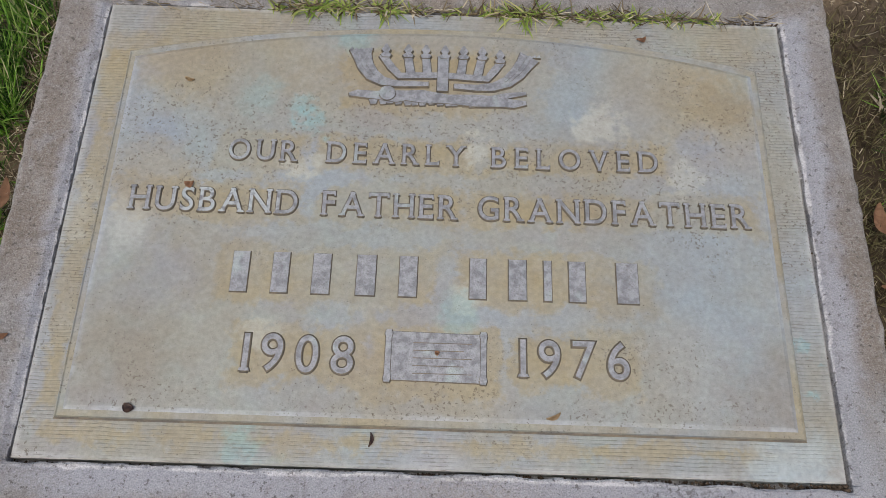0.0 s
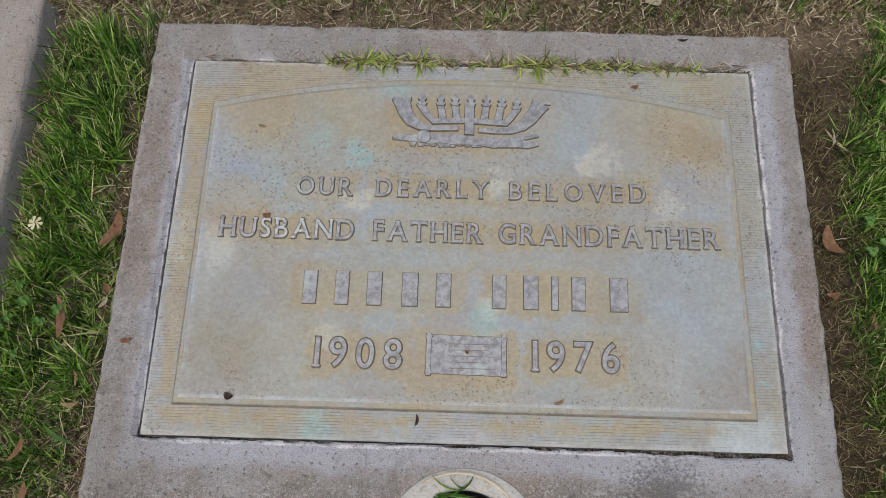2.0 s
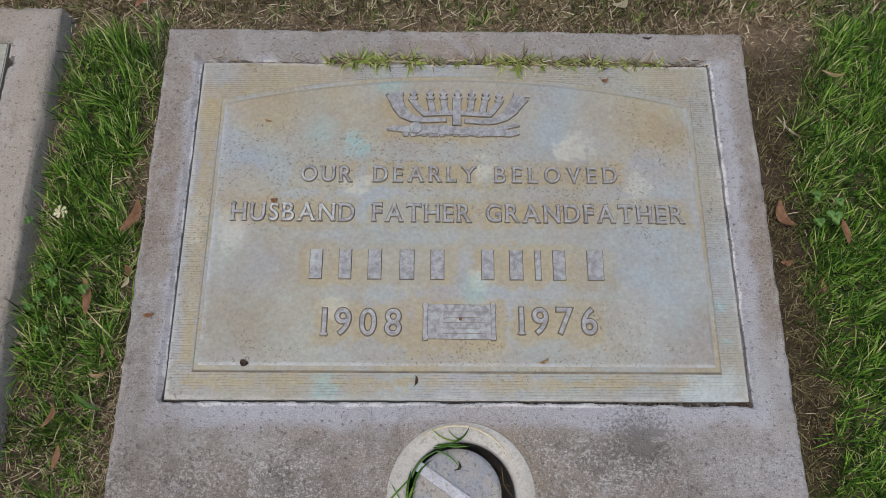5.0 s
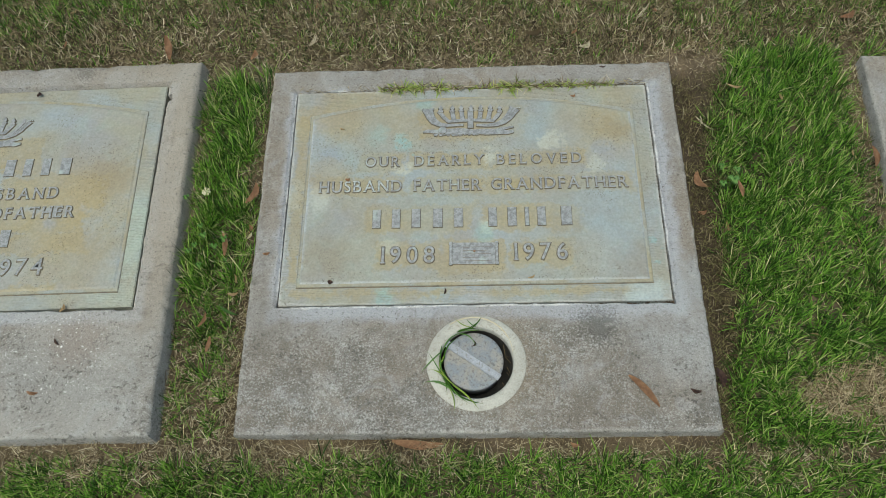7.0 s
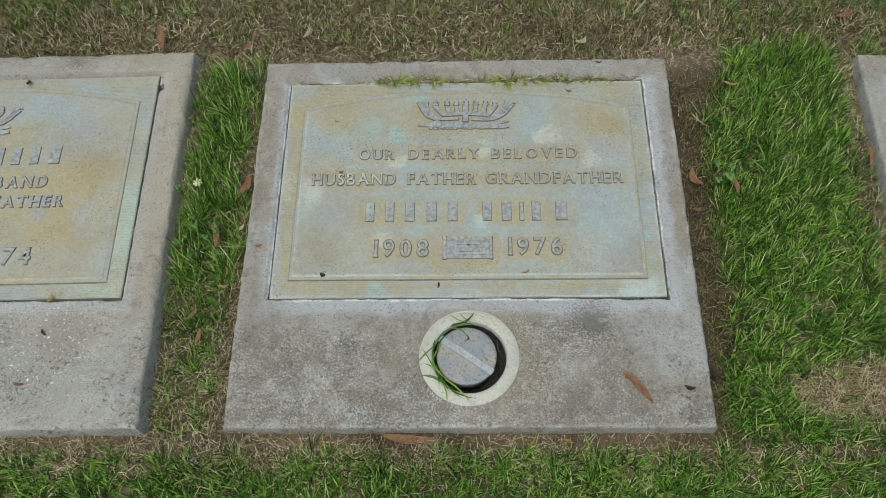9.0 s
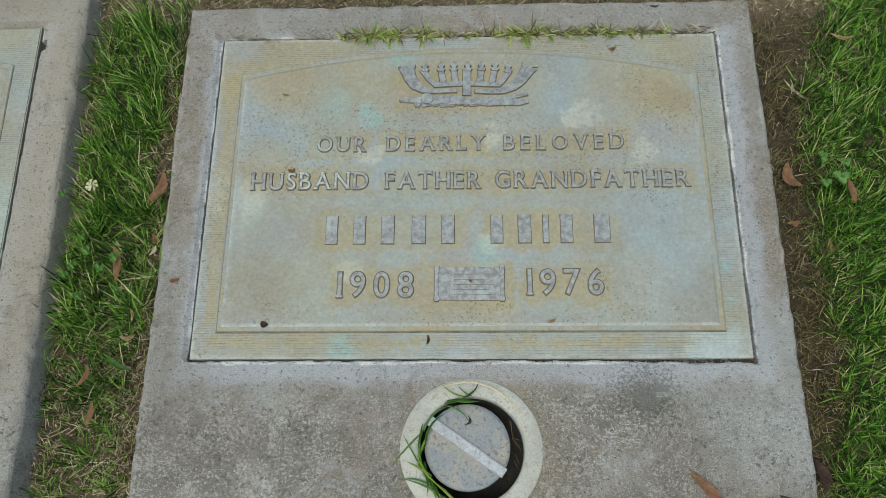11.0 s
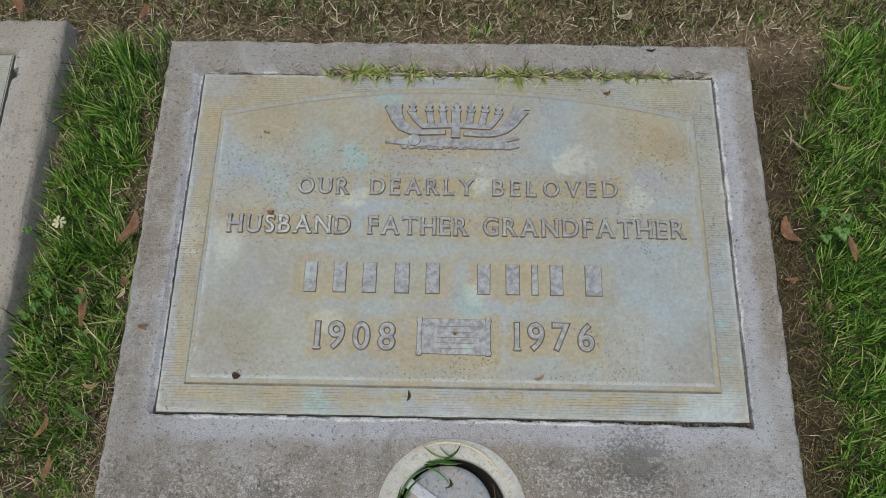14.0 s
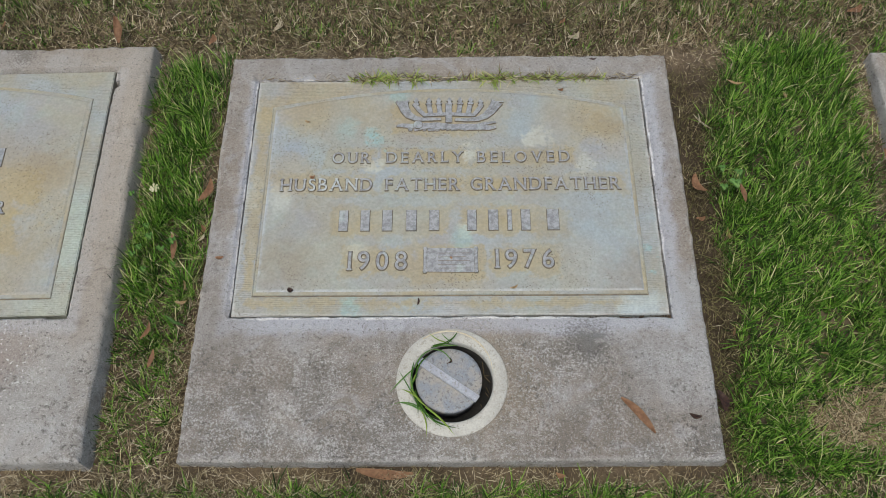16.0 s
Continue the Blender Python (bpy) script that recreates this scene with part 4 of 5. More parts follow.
def grow():
    tufts = rng.uniform((-1.08, -0.68), (0.98, 0.68), (68000, 2))
    green, straw, wiry = ([[] for _ in range(6)] for _ in range(3))

    def add(rows, place, az, lean, length, width, curl):
        for row, value in zip(rows, (place, az, lean, length, width, curl)):
            row.append(value)

    for x, y in tufts:
        g, dry, length = cover(x, y)
        if length == 0:
            continue
        z = ground_z(x, y)
        clump = nz(x, y, 34, 3)
        if rng.random() < g * (0.40 + 0.85 * smooth(clump, -0.5, 0.3)):
            tz = 1.2 + 2.0 * nz(x, y, 16, 12) + rng.normal(0, 1.5)
            big = rng.uniform(0.65, 1.2) * (0.70 + 0.6 * smooth(clump, -0.4, 0.5))
            lean = 0.42 if -0.53 < x < -0.34 else 0.52
            for _ in range(rng.integers(6, 11)):
                add(green, (x + rng.normal(0, 0.0035), y + rng.normal(0, 0.0035), z), tz + rng.normal(0, 1.3), abs(rng.normal(lean, 0.36)),
                    length * big * rng.uniform(0.4, 1.1), rng.uniform(0.0008, 0.0019), rng.uniform(-0.2, 0.8))
        trench = 0.34 < x < 0.46 and -0.42 < y < 0.25
        behind = y >= 0.25
        for _ in range(rng.poisson((9.0 if trench else 6.5 if behind else 8.0) * dry)):
            place = (x + rng.normal(0, 0.008), y + rng.normal(0, 0.008), z + rng.uniform(0.001, 0.007))
            turn = rng.uniform(0, 6.283)
            if trench and rng.random() < 0.93:
                add(wiry, place, turn, rng.uniform(0.7, 1.6), rng.uniform(0.006, 0.026), rng.uniform(0.0005, 0.0011), rng.uniform(-2.4, 2.4))
            elif behind and rng.random() < 0.55 * smooth(y, 0.275, 0.33):
                add(wiry if rng.random() < 0.45 else straw, place, turn, rng.uniform(0.75, 1.6), rng.uniform(0.008, 0.026), rng.uniform(0.0008, 0.0020), rng.uniform(-0.9, 0.9))
            else:
                long = 0.10 if behind else 0.28
                add(straw, place, turn, rng.uniform(1.0, 1.65), rng.uniform(0.003, 0.010) if rng.random() > long else rng.uniform(0.010, 0.030), rng.uniform(0.0004, 0.0011), rng.uniform(-0.9, 0.9))
    ob = blade_mesh("lawn_grass", *(np.array(v) for v in green), MAT_GRASS)
    tagged(ob, "short green lawn grass growing between the slabs", "grass", kind="stuff")
    ob = blade_mesh("dry_grass", *(np.array(v) for v in straw), MAT_STRAW, 0.0)
    tagged(ob, "dry straw-coloured clippings lying on the soil", "dry grass", kind="stuff")
    ob = blade_mesh("withered_grass", *(np.array(v) for v in wiry), MAT_ROOT, 0.0)
    tagged(ob, "tangled olive-brown withered stems on dark soil", "dead grass", kind="stuff")


grow()


def clods():
    """Loose crumbs of earth on the bare soil."""
    verts, faces = [], []
    for x, y in rng.uniform((-0.85, -0.42), (0.80, 0.50), (16000, 2)):
        g, dry, length = cover(x, y)
        if length == 0 or rng.random() < g * 1.6 or nz(x, y, 22, 6) < -0.12:
            continue
        r = 0.0012 + 0.0036 * rng.random() ** 3
        z, k = ground_z(x, y) + 0.3 * r, len(verts)
        a0 = rng.uniform(0, 6.283)
        for i in range(5):
            w = r * rng.uniform(0.7, 1.3)
            verts.append((x + w * math.cos(a0 + i * 1.257), y + w * math.sin(a0 + i * 1.257), z + rng.uniform(-0.3, 0.3) * r))
        verts += [(x + rng.uniform(-0.3, 0.3) * r, y, z + 0.8 * r), (x, y, z - 0.8 * r)]
        for i in range(5):
            j = (i + 1) % 5
            faces += [(k + i, k + j, k + 5), (k + j, k + i, k + 6)]
    ob = from_arrays("soil_crumbs", verts, faces, MAT_SOIL, False)
    tagged(ob, "loose brown crumbs of dry earth on bare soil", "soil crumbs", kind="stuff")


clods()


def far_lawn():
    """Coarser tufts of lawn farther off."""
    p = rng.uniform((-3.2, -2.6), (3.2, 2.6), (15000, 2))
    keep = np.array([not (-1.06 < x < 0.96 and -0.66 < y < 0.66) and not in_slab(x, y, LEFT, 0.01) and not in_slab(x, y, RIGHT, 0.01) for x, y in p])
    p = np.repeat(p[keep], 5, axis=0)
    n = len(p)
    b = np.stack([p[:, 0] + rng.normal(0, 0.012, n), p[:, 1] + rng.normal(0, 0.012, n), np.full(n, -0.03)], 1)
    ob = blade_mesh("far_grass", b, rng.uniform(0, 6.283, n), np.abs(rng.normal(0.7, 0.35, n)), rng.uniform(0.025, 0.05, n), rng.uniform(0.0025, 0.0055, n), rng.uniform(0, 0.9, n), MAT_GRASS)
    tagged(ob, "mown green lawn stretching away round the markers", "grass", kind="stuff")


far_lawn()


def cut_grass():
    """Pale mown straw heaped beside the lawn."""
    n = 2600
    a, r = rng.uniform(0, 6.283, n), np.sqrt(rng.random(n))
    x, y = 0.635 + 0.175 * r * np.cos(a), -0.345 + 0.048 * r * np.sin(a)
    z = np.array([ground_z(u, v) for u, v in zip(x, y)]) + 0.004 + 0.016 * (1 - r) * rng.random(n)
    ob = blade_mesh("cut_grass", np.stack([x, y, z], 1), rng.uniform(0, 6.283, n), rng.uniform(1.15, 1.75, n), rng.uniform(0.012, 0.040, n), rng.uniform(0.0006, 0.0015, n), rng.uniform(-0.9, 0.9, n), MAT_CUT, 0.0)
    tagged(ob, "heap of pale mown straw on the lawn", "cut grass", kind="stuff")


cut_grass()


def tuft(x, y, z, count, length, spread, green=0.75, toward=None):
    root = new("grass_tuft")
    tagged(root, "small grass tuft rooted in the plaque joint", "grass tuft", "tufts in the joint")
    root.location = (x, y, z)
    for nm, mat, share in (("green_foliage", MAT_PALE_GRASS, green), ("dry_foliage", MAT_STRAW, 1 - green)):
        n = max(2, int(count * share))
        b = np.stack([rng.normal(0, spread, n), rng.normal(0, 0.002, n), np.zeros(n)], 1)
        a = rng.choice([0.1, 3.0, 4.7, 1.6], n, p=[0.3, 0.3, 0.28, 0.12]) + rng.normal(0, 0.5, n) if toward is None else rng.normal(toward, 1.2, n)
        ob = blade_mesh(nm, b, a, np.abs(rng.normal(1.0, 0.35, n)), length * rng.uniform(0.35, 1.0, n), rng.uniform(0.0009, 0.0019, n), rng.uniform(0.2, 1.1, n), mat)
        ob.parent = root


for x, n, ln, sp in ((-0.150, 12, 0.016, 0.006), (-0.120, 34, 0.030, 0.010), (-0.093, 30, 0.026, 0.008), (-0.055, 30, 0.030, 0.006), (-0.03, 10, 0.016, 0.006), (0.012, 12, 0.016, 0.008),
                     (0.048, 22, 0.024, 0.007), (0.073, 36, 0.034, 0.007), (0.10, 16, 0.026, 0.008), (0.140, 22, 0.024, 0.008), (0.172, 20, 0.022, 0.008), (0.208, 18, 0.020, 0.007), (0.240, 14, 0.018, 0.008)):
    tuft(x, 0.2115, -0.001, int(n * 2.4), ln * 0.95, sp, 0.68)
tuft(-0.3075, 0.176, -0.010, 10, 0.012, 0.002, 0.4)
tuft(-0.3075, -0.118, -0.010, 16, 0.014, 0.002, 0.25)


def joint_straw():
    n = 420
    x = rng.uniform(-0.305, 0.30, n)
    keep = rng.random(n) < 0.35 + 0.65 * (x > -0.16)
    x = x[keep]
    n = len(x)
    b = np.stack([x, 0.2118 + rng.normal(0, 0.0022, n), rng.uniform(-0.006, 0.001, n)], 1)
    a = rng.choice([0.0, 3.14], n) + rng.normal(0, 0.7, n)
    ob = blade_mesh("joint_straw", b, a, rng.uniform(1.2, 1.6, n), rng.uniform(0.006, 0.02, n), rng.uniform(0.0006, 0.0014, n), rng.uniform(-0.4, 0.6, n), MAT_STRAW, 0.0)
    tagged(ob, "dry straw matted along the plaque joint", "straw", kind="stuff")


joint_straw()


def stem(x, y, z, dx, dy, h):
    """A lone dry stalk standing in the joint."""
    bm = bmesh.new()
    curve_strand(bm, [(dx * k / 6, dy * (k / 6) ** 2, h * math.sin(k * 0.26)) for k in range(7)], 0.0012)
    ob = mesh_object("dry_stalk", bm, MAT_CUT)
    ob.location = (x, y, z)
    tagged(ob, "thin pale dry stalk rising from the joint", "stalk", "dry stalks")


def curve_strand(bm, pts, width, ridge=0.0006):
    """A thin folded strip along 3D points."""
    rows = []
    n = len(pts)
    for i, p in enumerate(pts):
        a, b = Vector(pts[max(i - 1, 0)]), Vector(pts[min(i + 1, n - 1)])
        d = (b - a).normalized()
        s = d.cross(Vector((0, 0, 1)))
        s = s.normalized() if s.length > 1e-4 else Vector((1, 0, 0))
        w = width * (1 - abs(2 * i / (n - 1) - 0.8) ** 3 * 0.7) * 0.5
        p = Vector(p)
        rows.append((bm.verts.new(p - s * w), bm.verts.new(p + Vector((0, 0, ridge))), bm.verts.new(p + s * w)))
    for r, q in zip(rows, rows[1:]):
        bm.faces.new((r[0], r[1], q[1], q[0]))
        bm.faces.new((r[1], r[2], q[2], q[1]))


for k in range(16):
    stem(random.uniform(-0.13, 0.25), 0.212, -0.004, random.uniform(-0.012, 0.012), random.uniform(-0.02, 0.022), random.uniform(0.008, 0.022))


def ring_point(ang, r, z):
    return (RING[0] + r * math.cos(radians(ang)), RING[1] + r * math.sin(radians(ang)), z)


def ring_grass():
    root = new("ring_grass")
    tagged(root, "green grass strands lying round the vase collar", "grass strands")
    for k in range(26):
        low = k < 19
        a0 = random.uniform(158, 232) if low else random.uniform(88, 122)
        p = Vector(ring_point(a0, random.uniform(0.048, 0.056), 0.0))
        d = radians(a0 + random.choice((-1, 1, 1)) * random.uniform(62, 100)) if low else radians(random.choice((-8, 172, 165, 12)) + random.uniform(-22, 22))
        turn, ln, rise = random.uniform(-0.7, 0.7), random.uniform(0.022, 0.055) if low else random.uniform(0.018, 0.034), random.uniform(0.003, 0.011)
        pts = [p + Vector((math.cos(d + turn * q) * ln * q, math.sin(d + turn * q) * ln * q, 0.002 + rise * math.sin(q * 2.6))) for q in (0, 0.15, 0.3, 0.45, 0.6, 0.8, 1.0)]
        bm = bmesh.new()
        curve_strand(bm, pts, random.uniform(0.0013, 0.0026))
        part("strand", bm, random.choice((MAT_GRASS, MAT_CLOVER, MAT_PALE_GRASS)), root)
    bm = bmesh.new()
    curve_strand(bm, [ring_point(124 - 118 * k / 12, 0.071 - 0.017 * (k / 12) ** 2, 0.0035 + 0.002 * math.sin(k * 0.5)) for k in range(13)], 0.0024)
    part("dry_stem", bm, MAT_PALE_STEM, root, "pale dry stem")
    for k in range(6):
        bm = bmesh.new()
        a = random.uniform(-40, 20)
        p = ring_point(a, 0.046, -0.02)
        q = ring_point(a + random.uniform(-25, 25), 0.053, -0.008)
        curve_strand(bm, [tuple(Vector(p).lerp(Vector(q), j / 4)) for j in range(5)], 0.0012)
        part("dry_stem", bm, MAT_STRAW, root)


ring_grass()


def leaf(name, label, x, y, z, length, width, turn, material=MAT_BARK, curl=0.3, lift=0.0, category="leaf"):
    """A curled dead leaf or bark flake lying on a surface, thick enough to have an edge."""
    bm = bmesh.new()
    rows, n = [], 9
    for i in range(n):
        u = i / (n - 1)
        w = width * 0.5 * math.sin(math.pi * min(1, 0.06 + u * 0.9)) ** 0.8
        bend = curl * length * (u - 0.5) ** 2 * 2
        zc = lift * u * length + 0.10 * width * math.sin(u * 7)
        rows.append([bm.verts.new(((u - 0.5) * length, bend - w, zc + 0.22 * width)), bm.verts.new(((u - 0.5) * length, bend, zc)), bm.verts.new(((u - 0.5) * length, bend + w, zc + 0.25 * width))])
    for r, q in zip(rows, rows[1:]):
        bm.faces.new((r[0], r[1], q[1], q[0]))
        bm.faces.new((r[1], r[2], q[2], q[1]))
    bmesh.ops.solidify(bm, geom=bm.faces[:], thickness=max(0.0003, width * 0.08))
    ob = mesh_object(name, bm, material, True)
    ob.matrix_world = pose(x, y, z, 0, 0, turn)
    return tagged(ob, label, category)


leaf("bark_flake", "curled brown bark flake lying on the concrete", 0.248, -0.340, 0.0012, 0.062, 0.011, -50, MAT_BARK, -0.12)
leaf("dead_leaf", "small dark brown leaf lying on the concrete", 0.320, -0.344, 0.001, 0.016, 0.006, -12, MAT_DARK)
leaf("bark_flake", "long reddish bark flake in the front soil", -0.085, -0.413, -0.022, 0.075, 0.013, -4, MAT_BARK, 0.1)
leaf("seed", "dark brown seed lying on the plaque", -0.225, -0.161, Z_PANEL + 0.0008, 0.009, 0.007, -20, MAT_DARK, category="seed")
leaf("seed", "thin dark seed standing on the plaque margin", -0.043, -0.178, Z_PLATE + 0.001, 0.011, 0.003, 85, MAT_DARK, category="seed")
leaf("dead_leaf", "tiny tan leaf lying on the plaque", 0.092, -0.158, Z_PANEL + 0.0008, 0.012, 0.0035, 25, MAT_TAN)
leaf("dead_leaf", "tiny brown leaf on the concrete rim", -0.331, -0.110, 0.001, 0.012, 0.005, 8, MAT_BARK)
leaf("dead_leaf", "tiny tan leaf on the plaque field", -0.222, 0.128, Z_PANEL + 0.0008, 0.009, 0.0035, -15, MAT_TAN)
leaf("snail_shell", "small rusty brown shell on the lettering", -0.2065, 0.0245, Z_PANEL + 0.002, 0.008, 0.006, 10, MAT_BARK, 0.6, category="shell")
leaf("seed", "dark curled seed on the vase lid", RING[0] - 0.001, RING[1] + 0.029, -0.0022, 0.010, 0.003, 70, MAT_DARK, 0.8, category="seed")
leaf("dead_leaf", "tiny rusty flake on the scroll", 0.003, -0.112, Z_PANEL + 0.0024, 0.004, 0.004, 0, MAT_BARK)
leaf("dead_leaf", "reddish dead leaf in the soil beside the slab", 0.375, 0.018, -0.018, 0.034, 0.013, -65, MAT_BARK, 0.5)
leaf("dead_leaf", "narrow brown leaf lying in the lawn", 0.437, -0.008, 0.002, 0.030, 0.008, 95, MAT_BARK, 0.1)
leaf("dead_leaf", "curled brown leaf leaning on the slab side", -0.366, 0.010, -0.014, 0.042, 0.012, 70, MAT_BARK, 0.3)
leaf("dead_leaf", "long brown leaf in the grass strip", -0.404, -0.085, -0.010, 0.042, 0.009, 100, MAT_BARK, 0.1)
leaf("dead_leaf", "upright reddish leaf behind the slab", -0.556, 0.320, -0.012, 0.040, 0.014, 100, MAT_BARK, 0.1, 0.5)
leaf("dead_leaf", "tan curled leaf in the dry strip", -0.425, -0.215, -0.018, 0.026, 0.006, 70, MAT_BARK, 0.3)
leaf("dead_leaf", "small brown leaf on the next slab", -0.665, -0.336, 0.001, 0.018, 0.005, -8, MAT_BARK)
leaf("dead_leaf", "dark red leaf beside the slab corner", 0.366, -0.318, -0.016, 0.030, 0.012, 100, MAT_DARK, 0.3)
leaf("dead_leaf", "brown leaf at the far strip", -0.395, 0.305, -0.012, 0.022, 0.01, 80, MAT_BARK, 0.4)
leaf("dead_leaf", "tan crumpled leaf on the thatch", 0.12, 0.335, -0.010, 0.030, 0.012, 20, MAT_STRAW, 0.4)
leaf("dead_leaf", "tan leaf scrap lying in the grass strip", -0.380, -0.145, -0.014, 0.016, 0.0035, 105, MAT_TAN, 0.2)
leaf("dead_leaf", "pale brown curled leaf in the grass strip", -0.383, -0.172, -0.018, 0.018, 0.005, 8, MAT_TAN, 0.4)
leaf("bark_flake", "brown bark flake standing in the dry strip", -0.410, -0.257, -0.016, 0.024, 0.007, 75, MAT_BARK, 0.1, 0.3)
leaf("weed", "broad dark green weed blade in the strip", -0.387, -0.203, -0.012, 0.036, 0.0045, -28, MAT_CLOVER, 0.15, category="weed")
leaf("dead_leaf", "pale papery leaf scrap beside the slab", -0.366, -0.068, -0.017, 0.014, 0.004, 60, MAT_PALE_STEM, 0.3)
leaf("dead_leaf", "brown crumpled leaf beside the slab side", -0.366, -0.053, -0.018, 0.015, 0.007, 100, MAT_BARK, 0.5)
leaf("dead_leaf", "small rusty leaf in the dark trench", 0.378, -0.037, -0.026, 0.014, 0.007, 10, MAT_BARK, 0.4)
leaf("twig", "pale forked dry twig on the trench soil", 0.402, 0.137, -0.024, 0.040, 0.0035, -48, MAT_PALE_STEM, 0.15, category="twig")
leaf("twig", "short pale twig branching on the soil", 0.399, 0.143, -0.022, 0.022, 0.0025, 85, MAT_PALE_STEM, 0.2, category="twig")
leaf("dead_leaf", "pale withered straw curl in the lawn", 0.461, 0.202, -0.008, 0.026, 0.005, -12, MAT_TAN, 0.3)
leaf("dead_leaf", "dark scrap lying on the concrete rim", 0.235, 0.246, 0.001, 0.012, 0.003, 4, MAT_DARK)
leaf("seed", "dark seed caught in the neighbouring plaque joint", -0.776, 0.218, 0.001, 0.010, 0.008, 80, MAT_DARK, category="seed")
leaf("dead_leaf", "tan scrap at the neighbouring plaque edge", -0.645, -0.199, 0.001, 0.014, 0.006, 70, MAT_TAN, 0.4)
leaf("dead_leaf", "small dark leaf on the next slab", -0.645, -0.255, 0.001, 0.014, 0.004, -50, MAT_DARK)
leaf("dead_leaf", "pale broken leaf on the thatch", -0.288, 0.342, -0.020, 0.030, 0.010, 75, MAT_PALE_STEM, 0.4)
leaf("dead_leaf", "whitish curled leaf behind the slab", 0.214, 0.310, -0.020, 0.022, 0.010, 30, MAT_PALE_STEM, 0.6)
leaf("twig", "thin pale twig lying on the thatch", 0.326, 0.389, -0.018, 0.050, 0.003, 55, MAT_PALE_STEM, 0.05, category="twig")
leaf("dead_leaf", "reddish leaf against the farther slab", 0.672, 0.056, -0.016, 0.034, 0.010, 95, MAT_BARK, 0.3, 0.3)
leaf("dead_leaf", "brown leaf lying behind the lawn patch", 0.694, 0.359, -0.016, 0.030, 0.012, 30, MAT_BARK, 0.4)
leaf("dead_leaf", "dark curled leaf on the plaque top", 0.180, 0.187, Z_PLATE + 0.001, 0.009, 0.005, 20, MAT_BARK, 0.6)


for k in range(26):
    while True:
        lx, ly = random.uniform(-0.9, 0.75), random.uniform(-0.5, 0.48)
        if not any(in_slab(lx, ly, q, 0.01) for q in (MAIN, LEFT, RIGHT)):
            break
    leaf("leaf_scrap", "small dry leaf scrap lying on the soil", lx, ly, ground_z(lx, ly) + random.uniform(0.006, 0.016), random.uniform(0.009, 0.022), random.uniform(0.003, 0.007),
         random.uniform(0, 360), random.choice((MAT_TAN, MAT_BARK, MAT_CUT)), random.uniform(-0.4, 0.5))["group"] = "leaf scraps"


def joint_dirt():
    """Crumbs of earth in the joint below the plate."""
    v, f = [], []
    for i in range(1400):
        u = random.random()
        x = 0.307 - 0.62 * u * u if i % 3 else random.uniform(-0.307, 0.307)
        if i < 700:
            y = -0.2005 + random.uniform(-0.0038, 0.0012) * (0.4 + 0.6 * smooth(x, -0.1, 0.25))
        elif i < 1000:
            y = 0.2118 + random.uniform(-0.0015, 0.0015)
        else:
            x, y, u = random.choice((-0.3066, 0.3070)) + random.uniform(-0.0008, 0.0008), random.uniform(-0.2, 0.21), random.uniform(0.3, 1)
        s = random.uniform(0.0007, 0.0019)
        z = -0.0135 + random.uniform(0, 0.0095) * (1 - u) * (0.3 + 0.7 * smooth(x, -0.05, 0.2))
        k = len(v)
        v += [(x + s * random.uniform(0.6, 1.2) * a, y + s * random.uniform(0.6, 1.2) * b, z + s * c) for a, b, c in ((1, 0, 0), (-1, 0, 0), (0, 1, 0), (0, -1, 0), (0, 0, 1), (0, 0, -1))]
        f += [(k + a, k + b, k + c) for a, b, c in ((0, 2, 4), (2, 1, 4), (1, 3, 4), (3, 0, 4), (2, 0, 5), (1, 2, 5), (3, 1, 5), (0, 3, 5))]
    ob = from_arrays("joint_dirt", v, f, MAT_DIRT, False)
    tagged(ob, "brown crumbs of earth packed in the plaque joint", "dirt", kind="stuff")


joint_dirt()


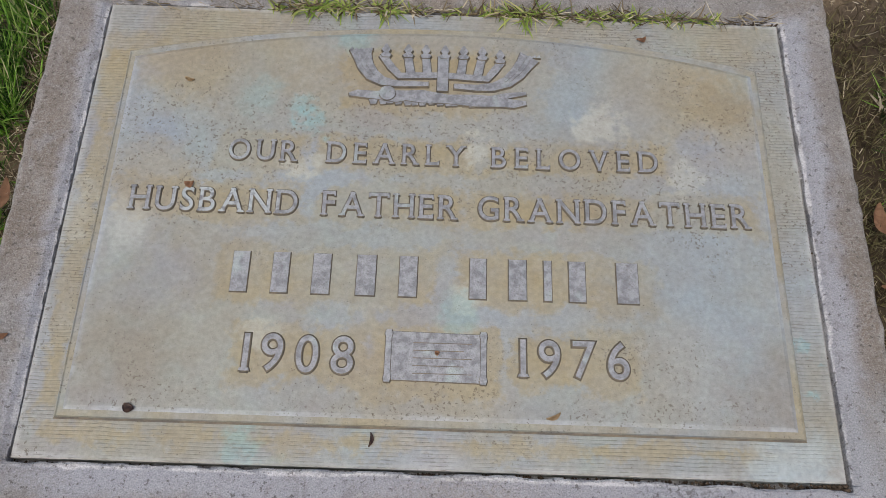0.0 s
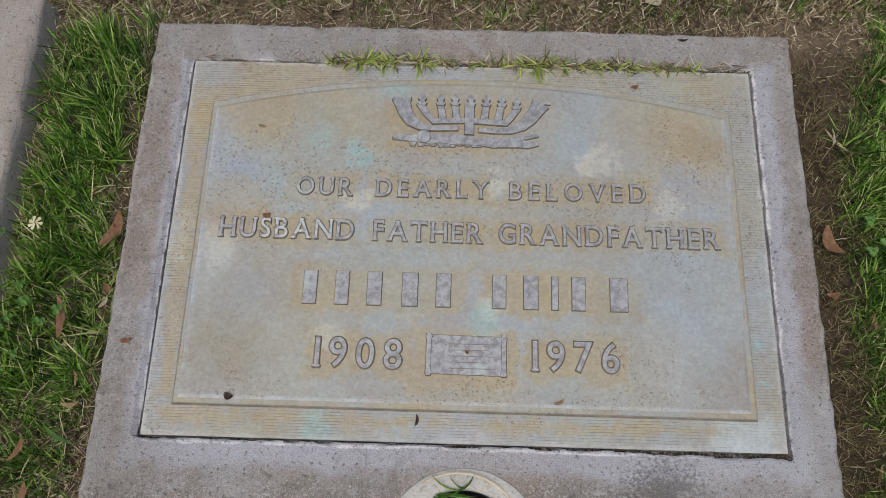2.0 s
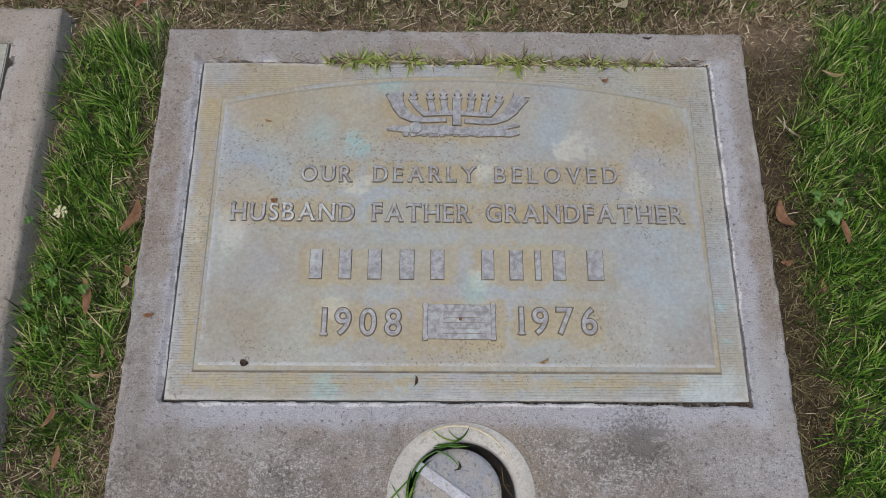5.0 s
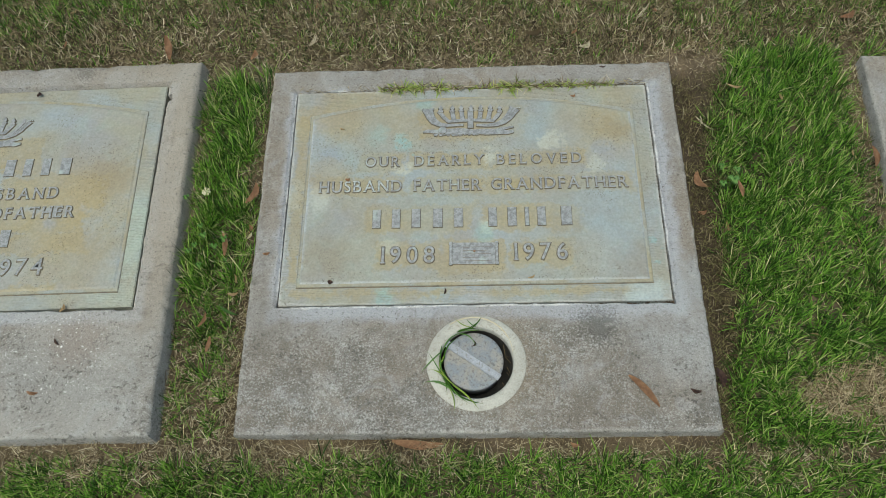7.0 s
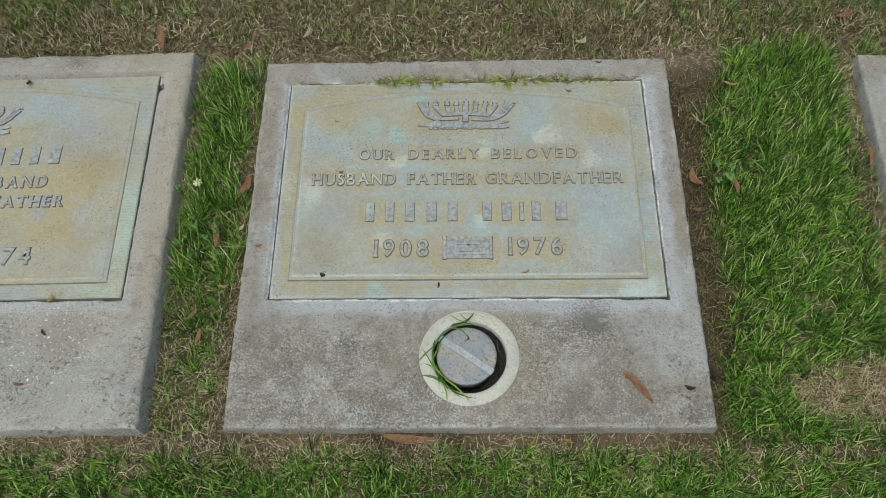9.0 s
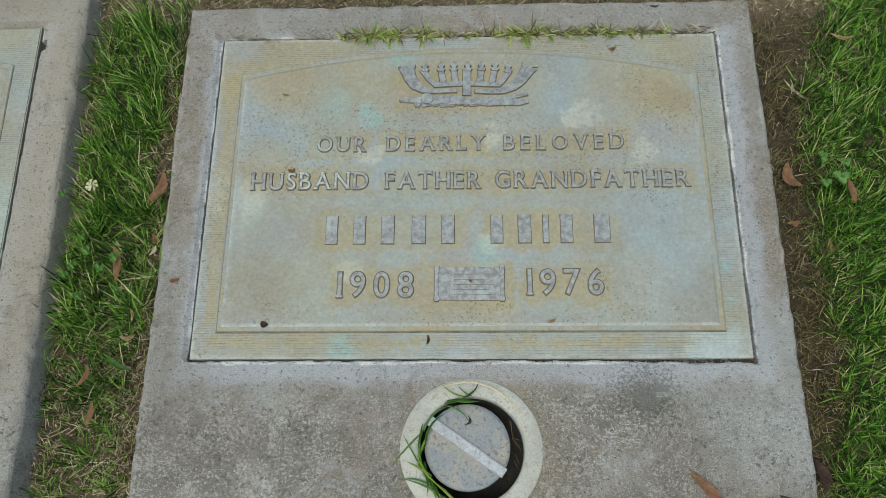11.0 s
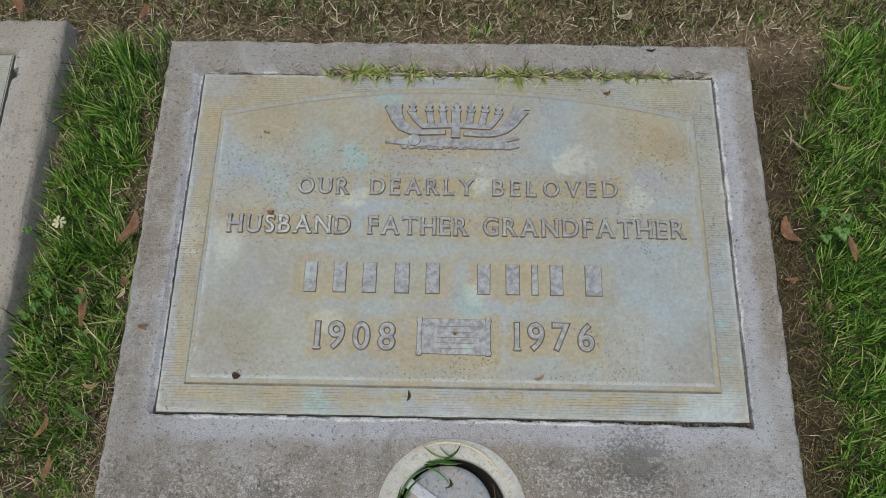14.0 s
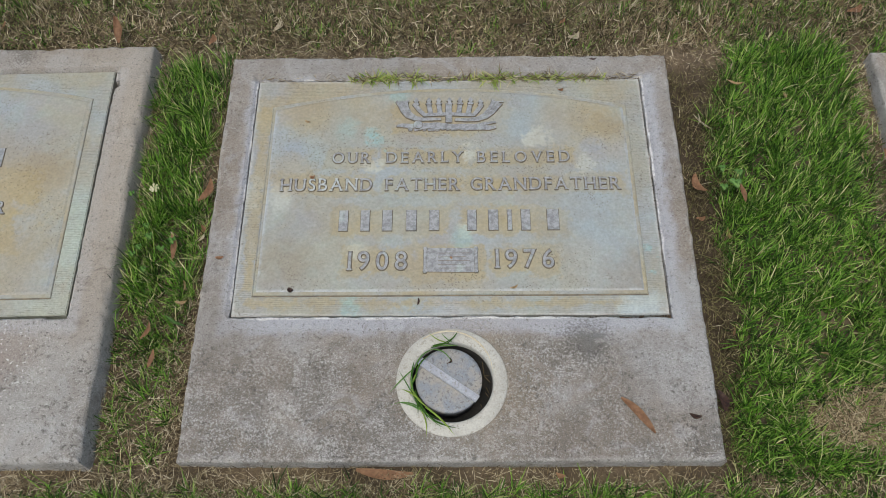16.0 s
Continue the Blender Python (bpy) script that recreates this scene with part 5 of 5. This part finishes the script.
def clover(x, y, z, r):
    root = new("clover")
    root.location = (x, y, z)
    tagged(root, "small pale green clover in the grass strip", "clover", "clovers")
    for k in range(3):
        a = k * 2.094 + random.random()
        bm = bmesh.new()
        c = Vector((math.cos(a), math.sin(a))) * r * 0.55
        ring = [bm.verts.new((c.x + r * 0.55 * math.cos(t * 0.785), c.y + r * 0.55 * math.sin(t * 0.785), 0.002 * math.sin(t * 1.57))) for t in range(8)]
        mid = bm.verts.new((c.x, c.y, -0.0012))
        for t in range(8):
            bm.faces.new((ring[t], ring[(t + 1) % 8], mid))
        part("leaflet", bm, MAT_CLOVER, root)
    bm = bmesh.new()
    curve_strand(bm, [(0, 0, -0.03 + 0.0075 * k) for k in range(5)], 0.0012)
    part("stem", bm, MAT_CLOVER, root)


for x, y, r in ((-0.447, -0.055, 0.005), (-0.440, -0.072, 0.006), (-0.452, -0.09, 0.005), (-0.460, -0.10, 0.005), (-0.478, 0.0, 0.005), (-0.405, -0.080, 0.006), (-0.420, -0.092, 0.006), (-0.398, -0.117, 0.004), (-0.440, -0.126, 0.005),
                (0.428, 0.011, 0.009), (0.410, 0.004, 0.006), (0.412, 0.036, 0.006), (0.436, 0.030, 0.006)):
    clover(x, y, 0.001, r)


def flower(x, y, z):
    root = new("small_flower")
    root.location = (x, y, z)
    tagged(root, "small withered cream flower in the grass", "flower")
    for k in range(7):
        bm = bmesh.new()
        a = k * 0.9
        prism(bm, [(0.001 * math.cos(a + 1.57), 0.001 * math.sin(a + 1.57)), (0.007 * math.cos(a - 0.3), 0.007 * math.sin(a - 0.3)), (0.008 * math.cos(a), 0.008 * math.sin(a)), (0.007 * math.cos(a + 0.3), 0.007 * math.sin(a + 0.3))], 0.001 * (k % 3), 0.001 * (k % 3) + 0.0006)
        part("petal", bm, MAT_FLOWER, root)
    bm = bmesh.new()
    curve_strand(bm, [(0, 0, -0.035 + 0.0085 * k) for k in range(5)], 0.0014)
    part("stem", bm, MAT_CLOVER, root)


flower(-0.447, 0.012, -0.006)
